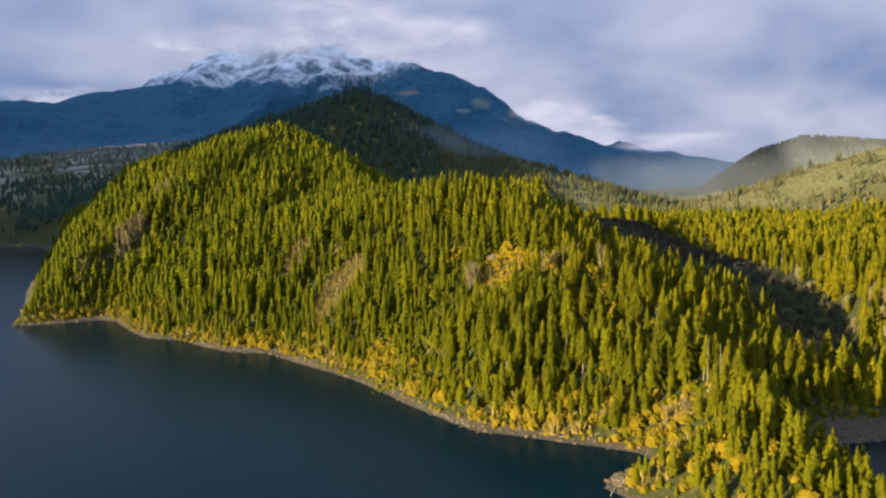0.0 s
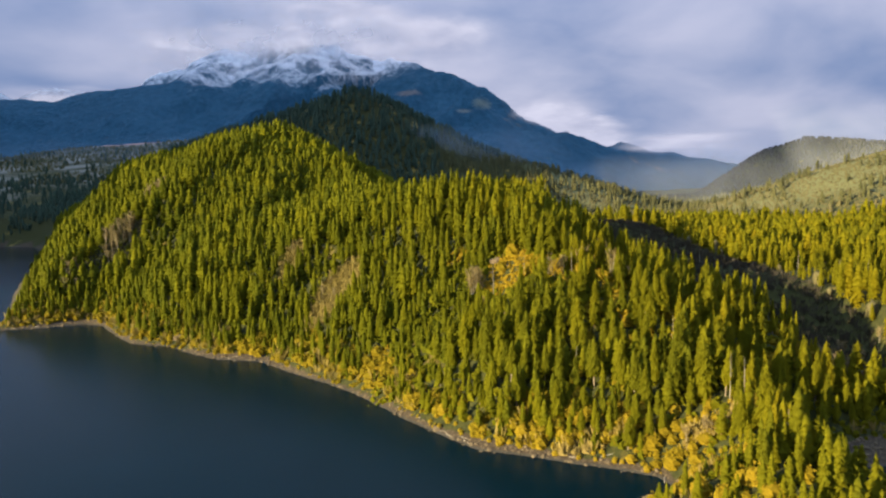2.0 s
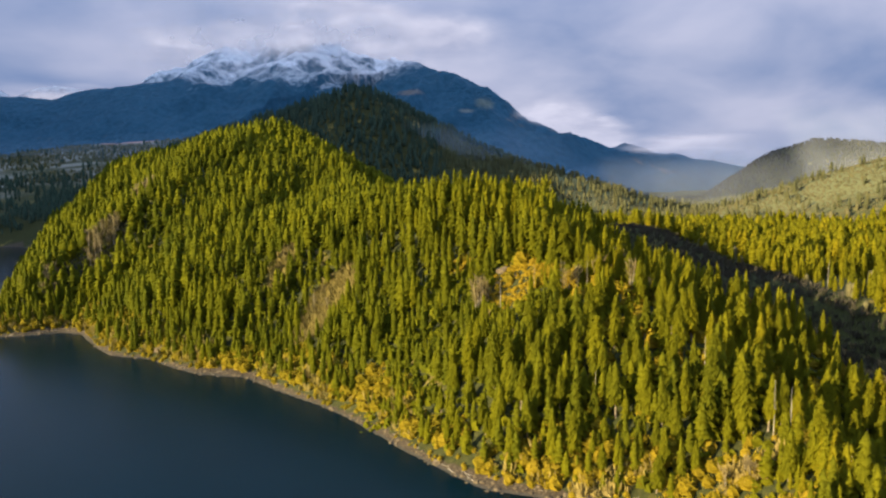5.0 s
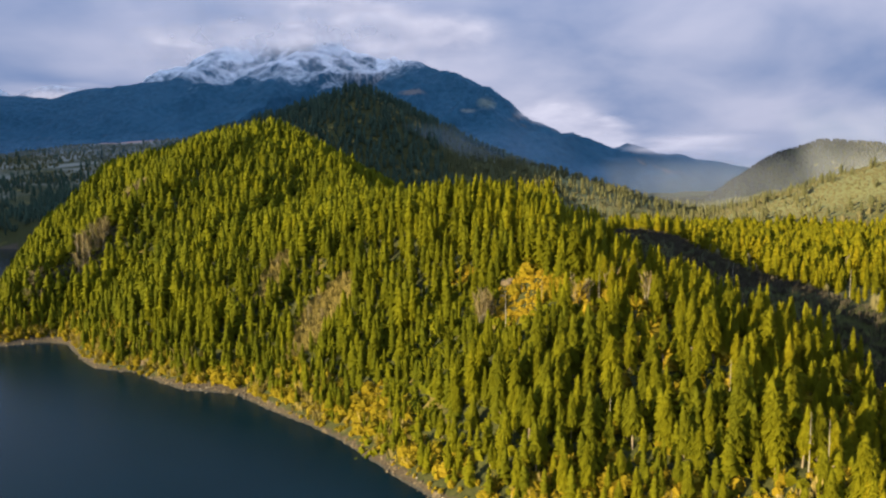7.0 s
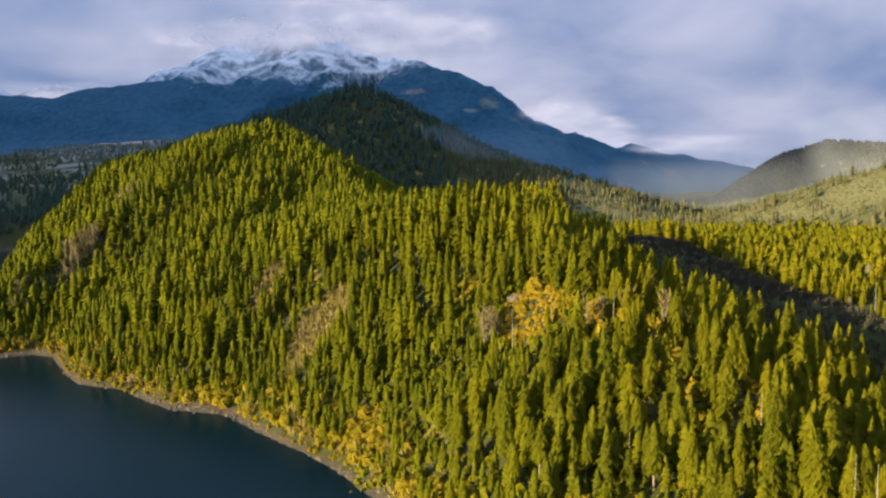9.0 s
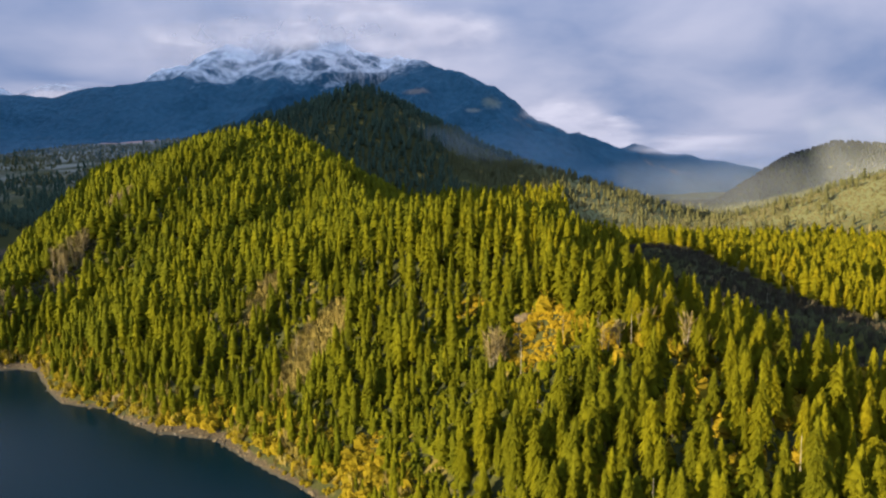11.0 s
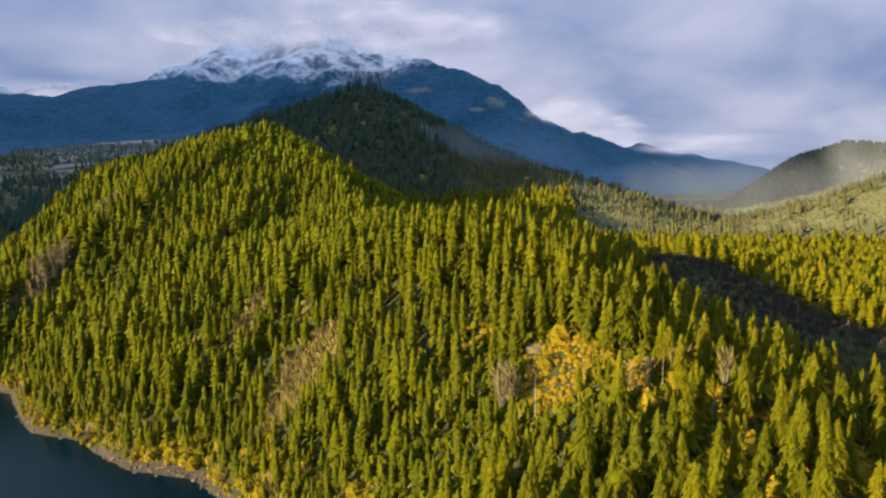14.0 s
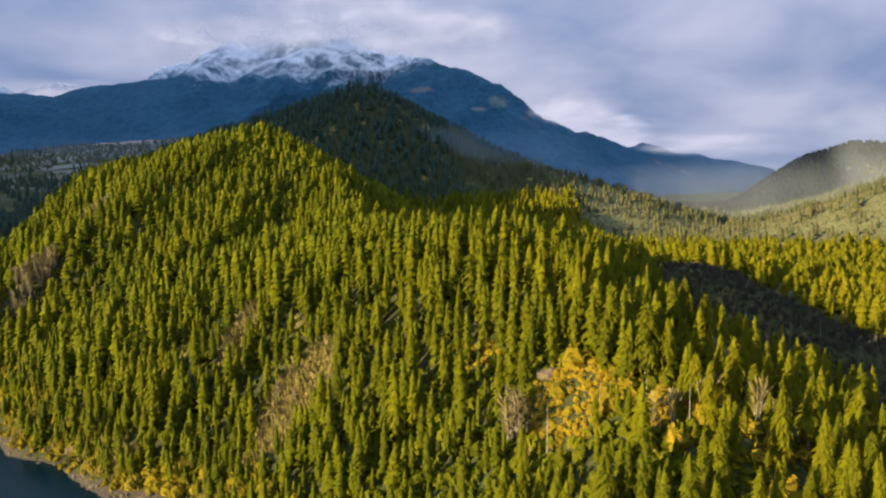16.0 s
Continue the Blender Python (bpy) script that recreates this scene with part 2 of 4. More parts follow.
def mountain_material(name, snow_from):
    m, nt, b = material(name, 0.95)
    geo, sep = nt.nodes.new("ShaderNodeNewGeometry"), nt.nodes.new("ShaderNodeSeparateXYZ")
    link(nt, geo.outputs["Position"], sep.inputs[0])
    fine, wide = noise_node(nt, 0.03, 8.0, 0.65, "World"), noise_node(nt, 0.004, 6.0, 0.6, "World")
    # Forest colour pushed to blue: distance haze is put into it.
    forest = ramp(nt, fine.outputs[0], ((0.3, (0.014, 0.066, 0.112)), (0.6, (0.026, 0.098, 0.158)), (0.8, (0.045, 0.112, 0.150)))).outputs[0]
    rock = ramp(nt, fine.outputs[0], ((0.3, (0.10, 0.09, 0.085)), (0.7, (0.24, 0.20, 0.17)))).outputs[0]
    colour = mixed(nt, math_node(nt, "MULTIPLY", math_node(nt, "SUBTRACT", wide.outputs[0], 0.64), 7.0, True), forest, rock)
    for cx, cz, half, deep, pale in ((-175, 606, 105, 30, (0.26, 0.19, 0.15)), (222, 520, 75, 62, (0.22, 0.22, 0.15)), (120, 470, 60, 16, (0.30, 0.31, 0.27))):
        u = math_node(nt, "MULTIPLY", math_node(nt, "SUBTRACT", sep.outputs[0], float(cx)), 1 / half)
        w = math_node(nt, "MULTIPLY", math_node(nt, "SUBTRACT", sep.outputs[2], float(cz)), 1 / deep)
        off = math_node(nt, "SQRT", math_node(nt, "ADD", math_node(nt, "MULTIPLY", u, u), math_node(nt, "MULTIPLY", w, w)))
        patch = math_node(nt, "MULTIPLY", math_node(nt, "SUBTRACT", math_node(nt, "ADD", 0.85, math_node(nt, "SUBTRACT", fine.outputs[0], 0.5)), off), 2.0, True)
        colour = mixed(nt, math_node(nt, "MULTIPLY", patch, 0.55), colour, pale)
    line = math_node(nt, "ADD", sep.outputs[2], math_node(nt, "MULTIPLY", math_node(nt, "SUBTRACT", fine.outputs[0], 0.5), 300.0))
    line = math_node(nt, "ADD", line, math_node(nt, "MULTIPLY", math_node(nt, "SUBTRACT", wide.outputs[0], 0.5), 300.0))
    thaw = math_node(nt, "MAXIMUM", math_node(nt, "MULTIPLY", math_node(nt, "ADD", sep.outputs[0], 430.0), 0.6), 0.0)
    snow = math_node(nt, "MULTIPLY", math_node(nt, "SUBTRACT", math_node(nt, "SUBTRACT", line, thaw), snow_from), 0.005, True)
    face = nt.nodes.new("ShaderNodeSeparateXYZ")
    link(nt, geo.outputs["Normal"], face.inputs[0])
    crags = noise_node(nt, 0.012, 9.0, 0.7, "World")
    hold = math_node(nt, "ADD", math_node(nt, "MULTIPLY", face.outputs[2], 1.4), math_node(nt, "MULTIPLY", crags.outputs[0], 2.4))
    snow = math_node(nt, "MULTIPLY", snow, math_node(nt, "MULTIPLY", math_node(nt, "SUBTRACT", hold, 1.92), 2.4, True))
    colour = mixed(nt, snow, colour, (0.80, 0.82, 0.86))
    link(nt, colour, b.inputs["Base Color"])
    bump(nt, b, fine.outputs[0], 0.9, 30.0)
    return m


def water_material():
    m, nt, b = material("sea_water", 0.05, 0.11)
    b.inputs["Specular Tint"].default_value = (0.10, 0.66, 1.0, 1)
    b.inputs["IOR"].default_value = 1.33
    wide = noise_node(nt, 0.012, 3.0, 0.5, "World")
    link(nt, ramp(nt, wide.outputs[0], ((0.3, (0.0001, 0.0068, 0.0112)), (0.7, (0.0002, 0.0088, 0.0148)))).outputs[0], b.inputs["Base Color"])
    waves = noise_node(nt, 0.55, 6.0, 0.6, "World")
    bump(nt, b, waves.outputs[0], 0.35, 0.5)
    return m


def rock_material():
    m, nt, b = material("pale_rock", 0.9)
    n = noise_node(nt, 0.6, 8.0, 0.7, "World")
    link(nt, ramp(nt, n.outputs[0], ((0.3, (0.052, 0.038, 0.022)), (0.55, (0.115, 0.085, 0.050)), (0.75, (0.235, 0.178, 0.108)))).outputs[0], b.inputs["Base Color"])
    bump(nt, b, n.outputs[0], 0.8, 0.4)
    return m


GROUND, WATER, ROCK = ground_material(), water_material(), rock_material()
SNOWY, WOODED = mountain_material("snowy_mountain", 650.0), mountain_material("wooded_mountain", 1500.0)


# ---- shape of the land ----
def lattice(ix, iy, seed):
    v = np.sin(ix * 127.1 + iy * 311.7 + seed * 74.7) * 43758.5453
    return v - np.floor(v)


def fbm(x, y, size, octaves=4, seed=0):
    """Soft noise from -1 to 1, its largest swell `size` metres across."""
    total, amp, norm = np.zeros_like(x, dtype=float), 1.0, 0.0
    for k in range(octaves):
        u, v = x / size * 2 ** k + 17.3 * k, y / size * 2 ** k - 9.1 * k
        iu, iv = np.floor(u), np.floor(v)
        fu, fv = u - iu, v - iv
        fu, fv = fu * fu * (3 - 2 * fu), fv * fv * (3 - 2 * fv)
        a, b = lattice(iu, iv, seed + k), lattice(iu + 1, iv, seed + k)
        c, d = lattice(iu, iv + 1, seed + k), lattice(iu + 1, iv + 1, seed + k)
        total += amp * ((a * (1 - fu) + b * fu) * (1 - fv) + (c * (1 - fu) + d * fu) * fv - 0.5) * 2
        norm, amp = norm + amp, amp * 0.5
    return total / norm


def nearest_on(x, y, line):
    """Distance to a polyline of (x, y, z), the side (+ is left of its way), and its z there."""
    best, side, height = np.full(x.shape, 1e9), np.zeros(x.shape), np.zeros(x.shape)
    for (ax, ay, az), (bx, by, bz) in zip(line, line[1:]):
        dx, dy = bx - ax, by - ay
        t = np.clip(((x - ax) * dx + (y - ay) * dy) / (dx * dx + dy * dy), 0, 1)
        d = np.hypot(x - ax - t * dx, y - ay - t * dy)
        near = d < best
        best = np.where(near, d, best)
        side = np.where(near, dx * (y - ay) - dy * (x - ax), side)
        height = np.where(near, az + t * (bz - az), height)
    return best, side, height


def ridge(x, y, line, left, right, round_off=20.0):
    """Height of a crest that falls away with its own slope on each side."""
    best = np.full(x.shape, -1e9)
    for (ax, ay, az), (bx, by, bz) in zip(line, line[1:]):
        dx, dy = bx - ax, by - ay
        ln = math.hypot(dx, dy)
        t = np.clip(((x - ax) * dx + (y - ay) * dy) / ln ** 2, 0, 1)
        d = np.hypot(x - ax - t * dx, y - ay - t * dy)
        side = np.clip(1.5 * (dx * (y - ay) - dy * (x - ax)) / (ln * np.maximum(d, 1e-3)), -1, 1)
        slope = right + (left - right) * (0.5 + 0.5 * side)
        best = np.maximum(best, az + t * (bz - az) - slope * (np.sqrt(d * d + round_off ** 2) - round_off))
    return best


def far_ridge(x, y, line, slope, round_off):
    """A mountain's crest: its height at the nearest place, less the way down from there."""
    d, _, z = nearest_on(x, y, line)
    return z - slope * (np.sqrt(d * d + round_off ** 2) - round_off)


def smooth_max(a, b, k):
    h = np.clip(0.5 + 0.5 * (a - b) / k, 0, 1)
    return b + (a - b) * h + k * h * (1 - h)


def smooth_min(a, b, k):
    return -smooth_max(-a, -b, k)


COAST = ((-4800, 1750), (-1500, 1580), (-913, 1412), (-800, 1370), (-660, 1180), (-570, 960), (-480, 790), (-402, 650), (-374, 586),
         (-342, 594), (-310, 607), (-288, 598), (-256, 555), (-233, 531), (-202, 518), (-176, 497), (-157, 481), (-122, 470), (-83, 434), (-49, 399), (-23, 363), (-7, 340),
         (16, 315), (42, 305), (63, 296), (84, 284), (90, 272), (78, 262), (64, 252), (74, 236), (100, 205), (124, 184), (148, 192),
         (154, 235), (152, 268), (160, 290), (182, 292), (202, 296), (250, 290), (360, 250), (600, 120), (4800, -900))
LAND = COAST + ((4800, 9000), (-4800, 9000))


def inland(x, y):
    """Signed distance to the coast, positive on land."""
    d, _, _ = nearest_on(x, y, [(a, b, 0) for a, b in COAST])
    inside = np.zeros(x.shape, bool)
    for (ax, ay), (bx, by) in zip(LAND, LAND[1:] + LAND[:1]):
        if ay != by:
            inside ^= ((ay > y) != (by > y)) & (x < (bx - ax) * (y - ay) / (by - ay) + ax)
    return np.where(inside, d, -d)


def beach_width(x, y):
    """How far the bare gravel reaches above the waterline."""
    w = 2.2 + 2.2 * fbm(x, y, 40, 2, 77)
    for bx, by, reach, more in ((-135, 478, 34, 5.0), (18, 316, 28, 4.0), (-325, 602, 34, 5.0), (80, 285, 22, 3.0), (190, 305, 36, 16.0)):
        w = w + more * np.exp(-((x - bx) ** 2 + (y - by) ** 2) / reach ** 2)
    return w


CREST = ((174, 340, 8), (172, 362, 20), (163, 388, 35), (140, 422, 51), (124, 450, 58), (99, 470, 70), (76, 502, 83), (45, 535, 94), (15, 556, 99))
UPPER_CREST = ((15, 556, 99), (-30, 640, 95), (-85, 740, 100), (-120, 850, 120), (-129, 925, 136), (-185, 995, 160), (-245, 1060, 186), (-300, 1140, 180), (-420, 1300, 140))
SPUR = ((-245, 1060, 184), (-300, 1050, 164), (-388, 990, 116), (-412, 900, 84), (-416, 820, 46), (-406, 740, 24))
FRONT = ((15, 556, 98), (32, 452, 82), (34, 420, 70), (32, 404, 60))
EAST_RIM = ((-30, 640, 90), (-6, 690, 82), (10, 730, 66))
RAVINE = ((216, 340, 3), (226, 380, 8), (228, 420, 13), (216, 470, 19), (194, 530, 28), (176, 580, 37), (164, 630, 46), (158, 670, 58))
SADDLE = ((15, 556, 98), (70, 600, 93), (130, 665, 81), (185, 715, 70), (215, 790, 52))
EAST_BANK = ((200, 705, 66), (212, 650, 56), (228, 590, 42), (248, 530, 31), (275, 470, 20), (300, 420, 12))
BACK_HILL = ((-700, 1900, 215), (-330, 1750, 300), (-205, 1700, 330), (-34, 1740, 252), (163, 1750, 165), (375, 1700, 82), (600, 1640, 45))
SHOULDER = ((0, 1700, 190), (60, 1630, 162), (158, 1600, 155), (233, 1550, 118), (357, 1450, 66), (480, 1380, 42))
EAST_HILL = ((450, 1180, 40), (550, 1200, 62), (602, 1205, 86), (636, 1210, 104), (688, 1215, 122), (758, 1220, 144), (900, 1240, 180), (1400, 1300, 270))
MID_HILL = ((560, 1560, 38), (700, 1600, 66), (850, 1700, 86), (1000, 1760, 108), (1160, 1800, 145), (1400, 1850, 200), (2200, 1950, 330))
GAP_HILL = ((1040, 2330, 130), (1120, 2330, 205), (1225, 2330, 234), (1340, 2330, 228), (1500, 2330, 214), (2400, 2400, 260))
PLATEAU = ((-2600, 2900, 200), (-1900, 2900, 235), (-1430, 3000, 292), (-880, 3100, 325), (-500, 3150, 260))


def height(x, y):
    x, y = np.asarray(x, float), np.asarray(y, float)
    d = inland(x, y) + 2.2 * fbm(x, y, 26, 3, 5) + 3.6
    base = np.interp(y, (285, 430), (7, 44)) + 5 * fbm(x, y, 160, 3, 2)
    top = smooth_max(base, ridge(x, y, CREST, 0.26, 0.72, 22), 14)
    top = smooth_max(top, ridge(x, y, UPPER_CREST, 0.26, 1.05, 20), 12)
    top = smooth_max(top, ridge(x, y, SPUR, 0.5, 0.8, 25), 12)
    top = smooth_max(top, ridge(x, y, FRONT, 0.36, 0.36, 20), 10)
    for line, left, right in ((BACK_HILL, 0.5, 0.85), (SHOULDER, 0.35, 0.35), (EAST_HILL, 0.36, 0.30), (MID_HILL, 0.3, 0.22), (GAP_HILL, 0.8, 0.6), (PLATEAU, 0.2, 0.17)):
        top = smooth_max(top, ridge(x, y, line, left, right, 40), 20)
    top = smooth_max(top, ridge(x, y, EAST_RIM, 0.3, 0.3, 25), 10)
    top = smooth_max(top, ridge(x, y, SADDLE, 0.55, 0.5, 25), 10)
    top = smooth_max(top, ridge(x, y, EAST_BANK, 0.30, 0.5, 18), 8)
    rv, _, rz = nearest_on(x, y, RAVINE)
    top = smooth_min(top, rz + 0.62 * np.maximum(rv - 10, 0) + 0.006 * rv * rv, 10)
    top = top + 3.5 * fbm(x, y, 60, 4, 9)
    steep = np.interp(x, (-480, -380, 90, 150, 180, 205, 240), (1.1, 0.72, 0.72, 0.58, 0.46, 0.34, 0.40))
    wide = beach_width(x, y)
    shore = np.where(d < wide, d * 0.28, wide * 0.28 + (d - wide) * steep)
    shore = np.where(d < 0, np.maximum(d * 0.3, -12), shore)
    return np.where(shore > 0.1, smooth_min(shore, np.maximum(top, 3), np.clip(shore * 0.4, 0.1, 14)), shore)


def graded(pieces):
    """Steps that change from stretch to stretch: (start, end, step), ..."""
    return np.unique(np.concatenate([np.arange(a, b, s) for a, b, s in pieces]))


def grid_mesh(name, xs, ys, z_of, material_of):
    gx, gy = np.meshgrid(xs, ys)
    v = np.stack([gx, gy, z_of(gx, gy)], -1).reshape(-1, 3)
    i = np.arange(len(xs) * len(ys)).reshape(len(ys), len(xs))
    f = np.stack([i[:-1, :-1], i[:-1, 1:], i[1:, 1:], i[1:, :-1]], -1).reshape(-1, 4)
    return array_mesh(name, v, f, material_of, smooth=True)


def array_mesh(name, v, f, mat, tint=None, smooth=False):
    me = bpy.data.meshes.new(name)
    k = f.shape[1]
    me.vertices.add(len(v))
    me.vertices.foreach_set("co", np.asarray(v, np.float32).ravel())
    me.loops.add(f.size)
    me.loops.foreach_set("vertex_index", np.asarray(f, np.int32).ravel())
    me.polygons.add(len(f))
    me.polygons.foreach_set("loop_start", np.arange(0, f.size, k, dtype=np.int32))
    me.polygons.foreach_set("use_smooth", np.full(len(f), smooth))
    if tint is not None:
        me.attributes.new("tint", "FLOAT", "POINT").data.foreach_set("value", np.asarray(tint, np.float32))
    me.update(calc_edges=True)
    me.materials.append(mat)
    return me


ground = new("ground", grid_mesh("ground", graded(((-4800, -900, 60), (-900, -420, 12), (-420, 420, 5), (420, 1000, 14), (1000, 4801, 50))),
                                 graded(((-900, 150, 50), (150, 640, 5), (640, 1000, 10), (1000, 2500, 25), (2500, 4950, 60))), height, GROUND))
shore_mark = np.empty(len(ground.data.vertices) * 3, np.float32)
ground.data.vertices.foreach_get("co", shore_mark)
gx, gy = shore_mark[0::3].astype(float), shore_mark[1::3].astype(float)
near_shore = np.clip(beach_width(gx, gy) + 1.0 - (inland(gx, gy) + 3.6), -2, 2)
ground.data.attributes.new("tint", "FLOAT", "POINT").data.foreach_set("value", near_shore.astype(np.float32))
tagged(ground, "brown forest floor with ochre grass and gravel shore", "ground", kind="structure")

water = new("water", grid_mesh("water", np.linspace(-4900, 4900, 15), np.linspace(-4900, 4900, 15), lambda a, b: np.zeros_like(a), WATER))
tagged(water, "calm dark teal sea inlet with faint ripples", "water", kind="structure")


# ---- mountains ----
def mountain(name, lines, x_range, y_range, step, rough, floor_z, label, mat=SNOWY):
    def z_of(x, y):
        h = np.full(x.shape, -50.0)
        for line, slope in lines:
            h = np.maximum(h, far_ridge(x, y, line, slope, 60))
        lumps = fbm(x, y, 900, 6, 21)
        crag = 1 - np.abs(fbm(x + 90 * lumps, y, 420, 5, 33)) * 2
        return h + rough * (0.45 * lumps + 0.55 * (crag - 0.72)) * np.clip((h - floor_z) / 250, 0.12, 1)
    ob = new(name, grid_mesh(name, np.arange(*x_range, step), np.arange(*y_range, step), z_of, mat))
    return tagged(ob, label, "mountain", kind="structure")


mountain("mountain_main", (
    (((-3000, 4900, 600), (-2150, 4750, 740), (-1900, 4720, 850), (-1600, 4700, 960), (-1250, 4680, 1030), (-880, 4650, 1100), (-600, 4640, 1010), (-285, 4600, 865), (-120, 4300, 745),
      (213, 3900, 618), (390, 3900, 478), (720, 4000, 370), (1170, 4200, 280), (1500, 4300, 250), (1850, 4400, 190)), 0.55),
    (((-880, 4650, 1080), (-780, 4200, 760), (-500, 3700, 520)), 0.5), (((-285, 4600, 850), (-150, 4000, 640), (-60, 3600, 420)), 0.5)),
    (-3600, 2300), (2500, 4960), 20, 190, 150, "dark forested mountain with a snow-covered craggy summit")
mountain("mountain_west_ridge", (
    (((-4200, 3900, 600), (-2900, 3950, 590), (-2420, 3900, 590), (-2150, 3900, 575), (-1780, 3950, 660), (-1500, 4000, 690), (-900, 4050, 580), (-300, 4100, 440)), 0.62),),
    (-4800, 200), (2700, 4500), 28, 90, 100, "forested lower mountain ridge, distance haze painted dark blue", WOODED)
# Added out of view: it only blocks the sun from the far hills.
mountain("shade_mountain", (
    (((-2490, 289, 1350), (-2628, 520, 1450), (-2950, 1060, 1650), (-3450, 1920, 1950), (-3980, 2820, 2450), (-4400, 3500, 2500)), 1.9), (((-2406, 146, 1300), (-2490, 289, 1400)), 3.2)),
    (-4900, -1000), (-900, 4400), 50, 160, 100, "unseen steep snow-crested mountain added to shade the far hills")
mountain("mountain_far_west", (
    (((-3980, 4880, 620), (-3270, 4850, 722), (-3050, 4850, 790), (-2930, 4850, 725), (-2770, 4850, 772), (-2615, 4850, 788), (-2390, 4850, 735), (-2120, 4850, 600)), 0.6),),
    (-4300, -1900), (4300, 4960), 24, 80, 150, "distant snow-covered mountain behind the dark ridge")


# ---- helpers for things ----
def part(name, me, parent, label=""):
    ob = new(name, me)
    ob.parent = parent
    return tagged(ob, label) if label else ob


rng = np.random.default_rng(7)


def fir_crown(tiers, boughs, fingers, bare=0.08, seed=0, full=0.8, tall=4.6):
    """Crown of a fir, its height and its longest boughs both one: whorls of drooping, feathered boughs round a thin dark core."""
    r = np.random.default_rng(seed)
    v, f = [], []
    fill = full + 0.25 * (r.random() - 0.5)
    lean = r.normal(0, 0.05, 2)

    def reach(h):
        return (1 - h) ** fill * min(1.0, 0.55 + 2.6 * (h - bare)) + 0.02
    for a in range(5):
        v.append((0.30 * math.cos(a * 1.257), 0.30 * math.sin(a * 1.257), bare + 0.03))
    v.append((lean[0] * 0.1, lean[1] * 0.1, 1.0))
    f += [(a, (a + 1) % 5, 5) for a in range(5)]
    for i in range(tiers):
        h0 = bare + (0.97 - bare) * ((i + 0.5 * r.random()) / tiers) ** 0.92
        twist, fat = r.random() * 6.3, 0.82 + 0.3 * r.random()
        n_here = boughs if h0 < 0.75 else max(4, boughs - 2)
        for k in range(n_here):
            if r.random() < 0.10:
                continue
            h = min(max(h0 + r.normal(0, 0.30 / tiers), bare), 0.975)
            a = twist + 6.283 * k / n_here + r.normal(0, 0.22)
            ln = reach(h) * fat * (0.62 + 0.50 * r.random())
            d, e = (math.cos(a), math.sin(a)), (-math.sin(a), math.cos(a))
            rise, droop = 0.10 + 0.25 * h, 0.45 + 0.45 * r.random() - 0.35 * h

            def spine(u):
                return (d[0] * ln * u + lean[0] * h, d[1] * ln * u + lean[1] * h, h + (rise * u - (droop + rise) * u * u) * ln / tall * 1.3)
            half = ln * 3.1416 / n_here * (0.85 + 0.4 * r.random()) * 0.9
            for k2 in range(fingers):
                u = 0.16 + 0.66 * (k2 + 0.3 * r.random()) / fingers
                w = half * math.sin(3.1416 * min(0.22 + 0.75 * u, 1.0)) * (0.75 + 0.5 * r.random())
                for side in (1, -1):
                    p, q = spine(max(u - 0.16, 0.0)), spine(min(u + 0.62 / fingers, 1.0))
                    t = spine(min(u + 0.30 + 0.15 * r.random(), 1.05))
                    n = len(v)
                    v += [p, q, (t[0] + e[0] * w * side, t[1] + e[1] * w * side, t[2] - (0.25 + 0.35 * r.random()) * w / tall)]
                    f.append((n, n + 1, n + 2) if side < 0 else (n + 1, n, n + 2))
            n, p, t = len(v), spine(0.62), spine(1.0)
            v += [(p[0] + e[0] * half * 0.35, p[1] + e[1] * half * 0.35, p[2]), (p[0] - e[0] * half * 0.35, p[1] - e[1] * half * 0.35, p[2]), (t[0] * 1.04, t[1] * 1.04, t[2] + 0.01)]
            f.append((n, n + 2, n + 1))
    return np.array(v), np.array(f)


def skirts(levels, sides, bare=0.05, seed=0, full=0.7, size=1.0):
    """Stacked ragged skirts of needles, as a fir shows from afar; height and width both one."""
    r = np.random.default_rng(seed)
    v, f = [], []
    lean = r.normal(0, 0.06, 2)
    for i in range(levels):
        h = bare + (0.90 - bare) * (i / levels) ** 0.9
        top = min(h + (1.15 + 0.5 * r.random()) / levels, 1.0) if i < levels - 1 else 1.0
        out = (1 - h) ** full * min(1.0, 0.7 + 2.0 * (h - bare)) * size
        n, a0 = len(v), r.random() * 6.28
        v.append((lean[0] * top, lean[1] * top, top))
        for k in range(sides):
            a = a0 + 6.283 * k / sides + r.normal(0, 0.12)
            o = out * ((1.12 if k % 2 else 0.72) + r.normal(0, 0.13))
            v.append((math.cos(a) * o + lean[0] * h, math.sin(a) * o + lean[1] * h, h + r.normal(0, 0.018) + (0 if k % 2 else 0.035)))
        f += [(n, n + 1 + k, n + 1 + (k + 1) % sides) for k in range(sides)]
    return np.array(v), np.array(f)


def tube(path, radii, sides=6):
    """A tapered round rod along a path of points."""
    v, f = [], []
    for (x, y, z), r in zip(path, radii):
        for k in range(sides):
            a = 6.2832 * k / sides
            v.append((x + r * math.cos(a), y + r * math.sin(a), z))
    for i in range(len(path) - 1):
        for k in range(sides):
            a, b = i * sides + k, i * sides + (k + 1) % sides
            f += [(a, b, b + sides), (a, b + sides, a + sides)]
    return np.array(v), np.array(f)


def joined(parts):
    v, f, n = [], [], 0
    for a, b in parts:
        v.append(a)
        f.append(b + n)
        n += len(a)
    return np.concatenate(v), np.concatenate(f)


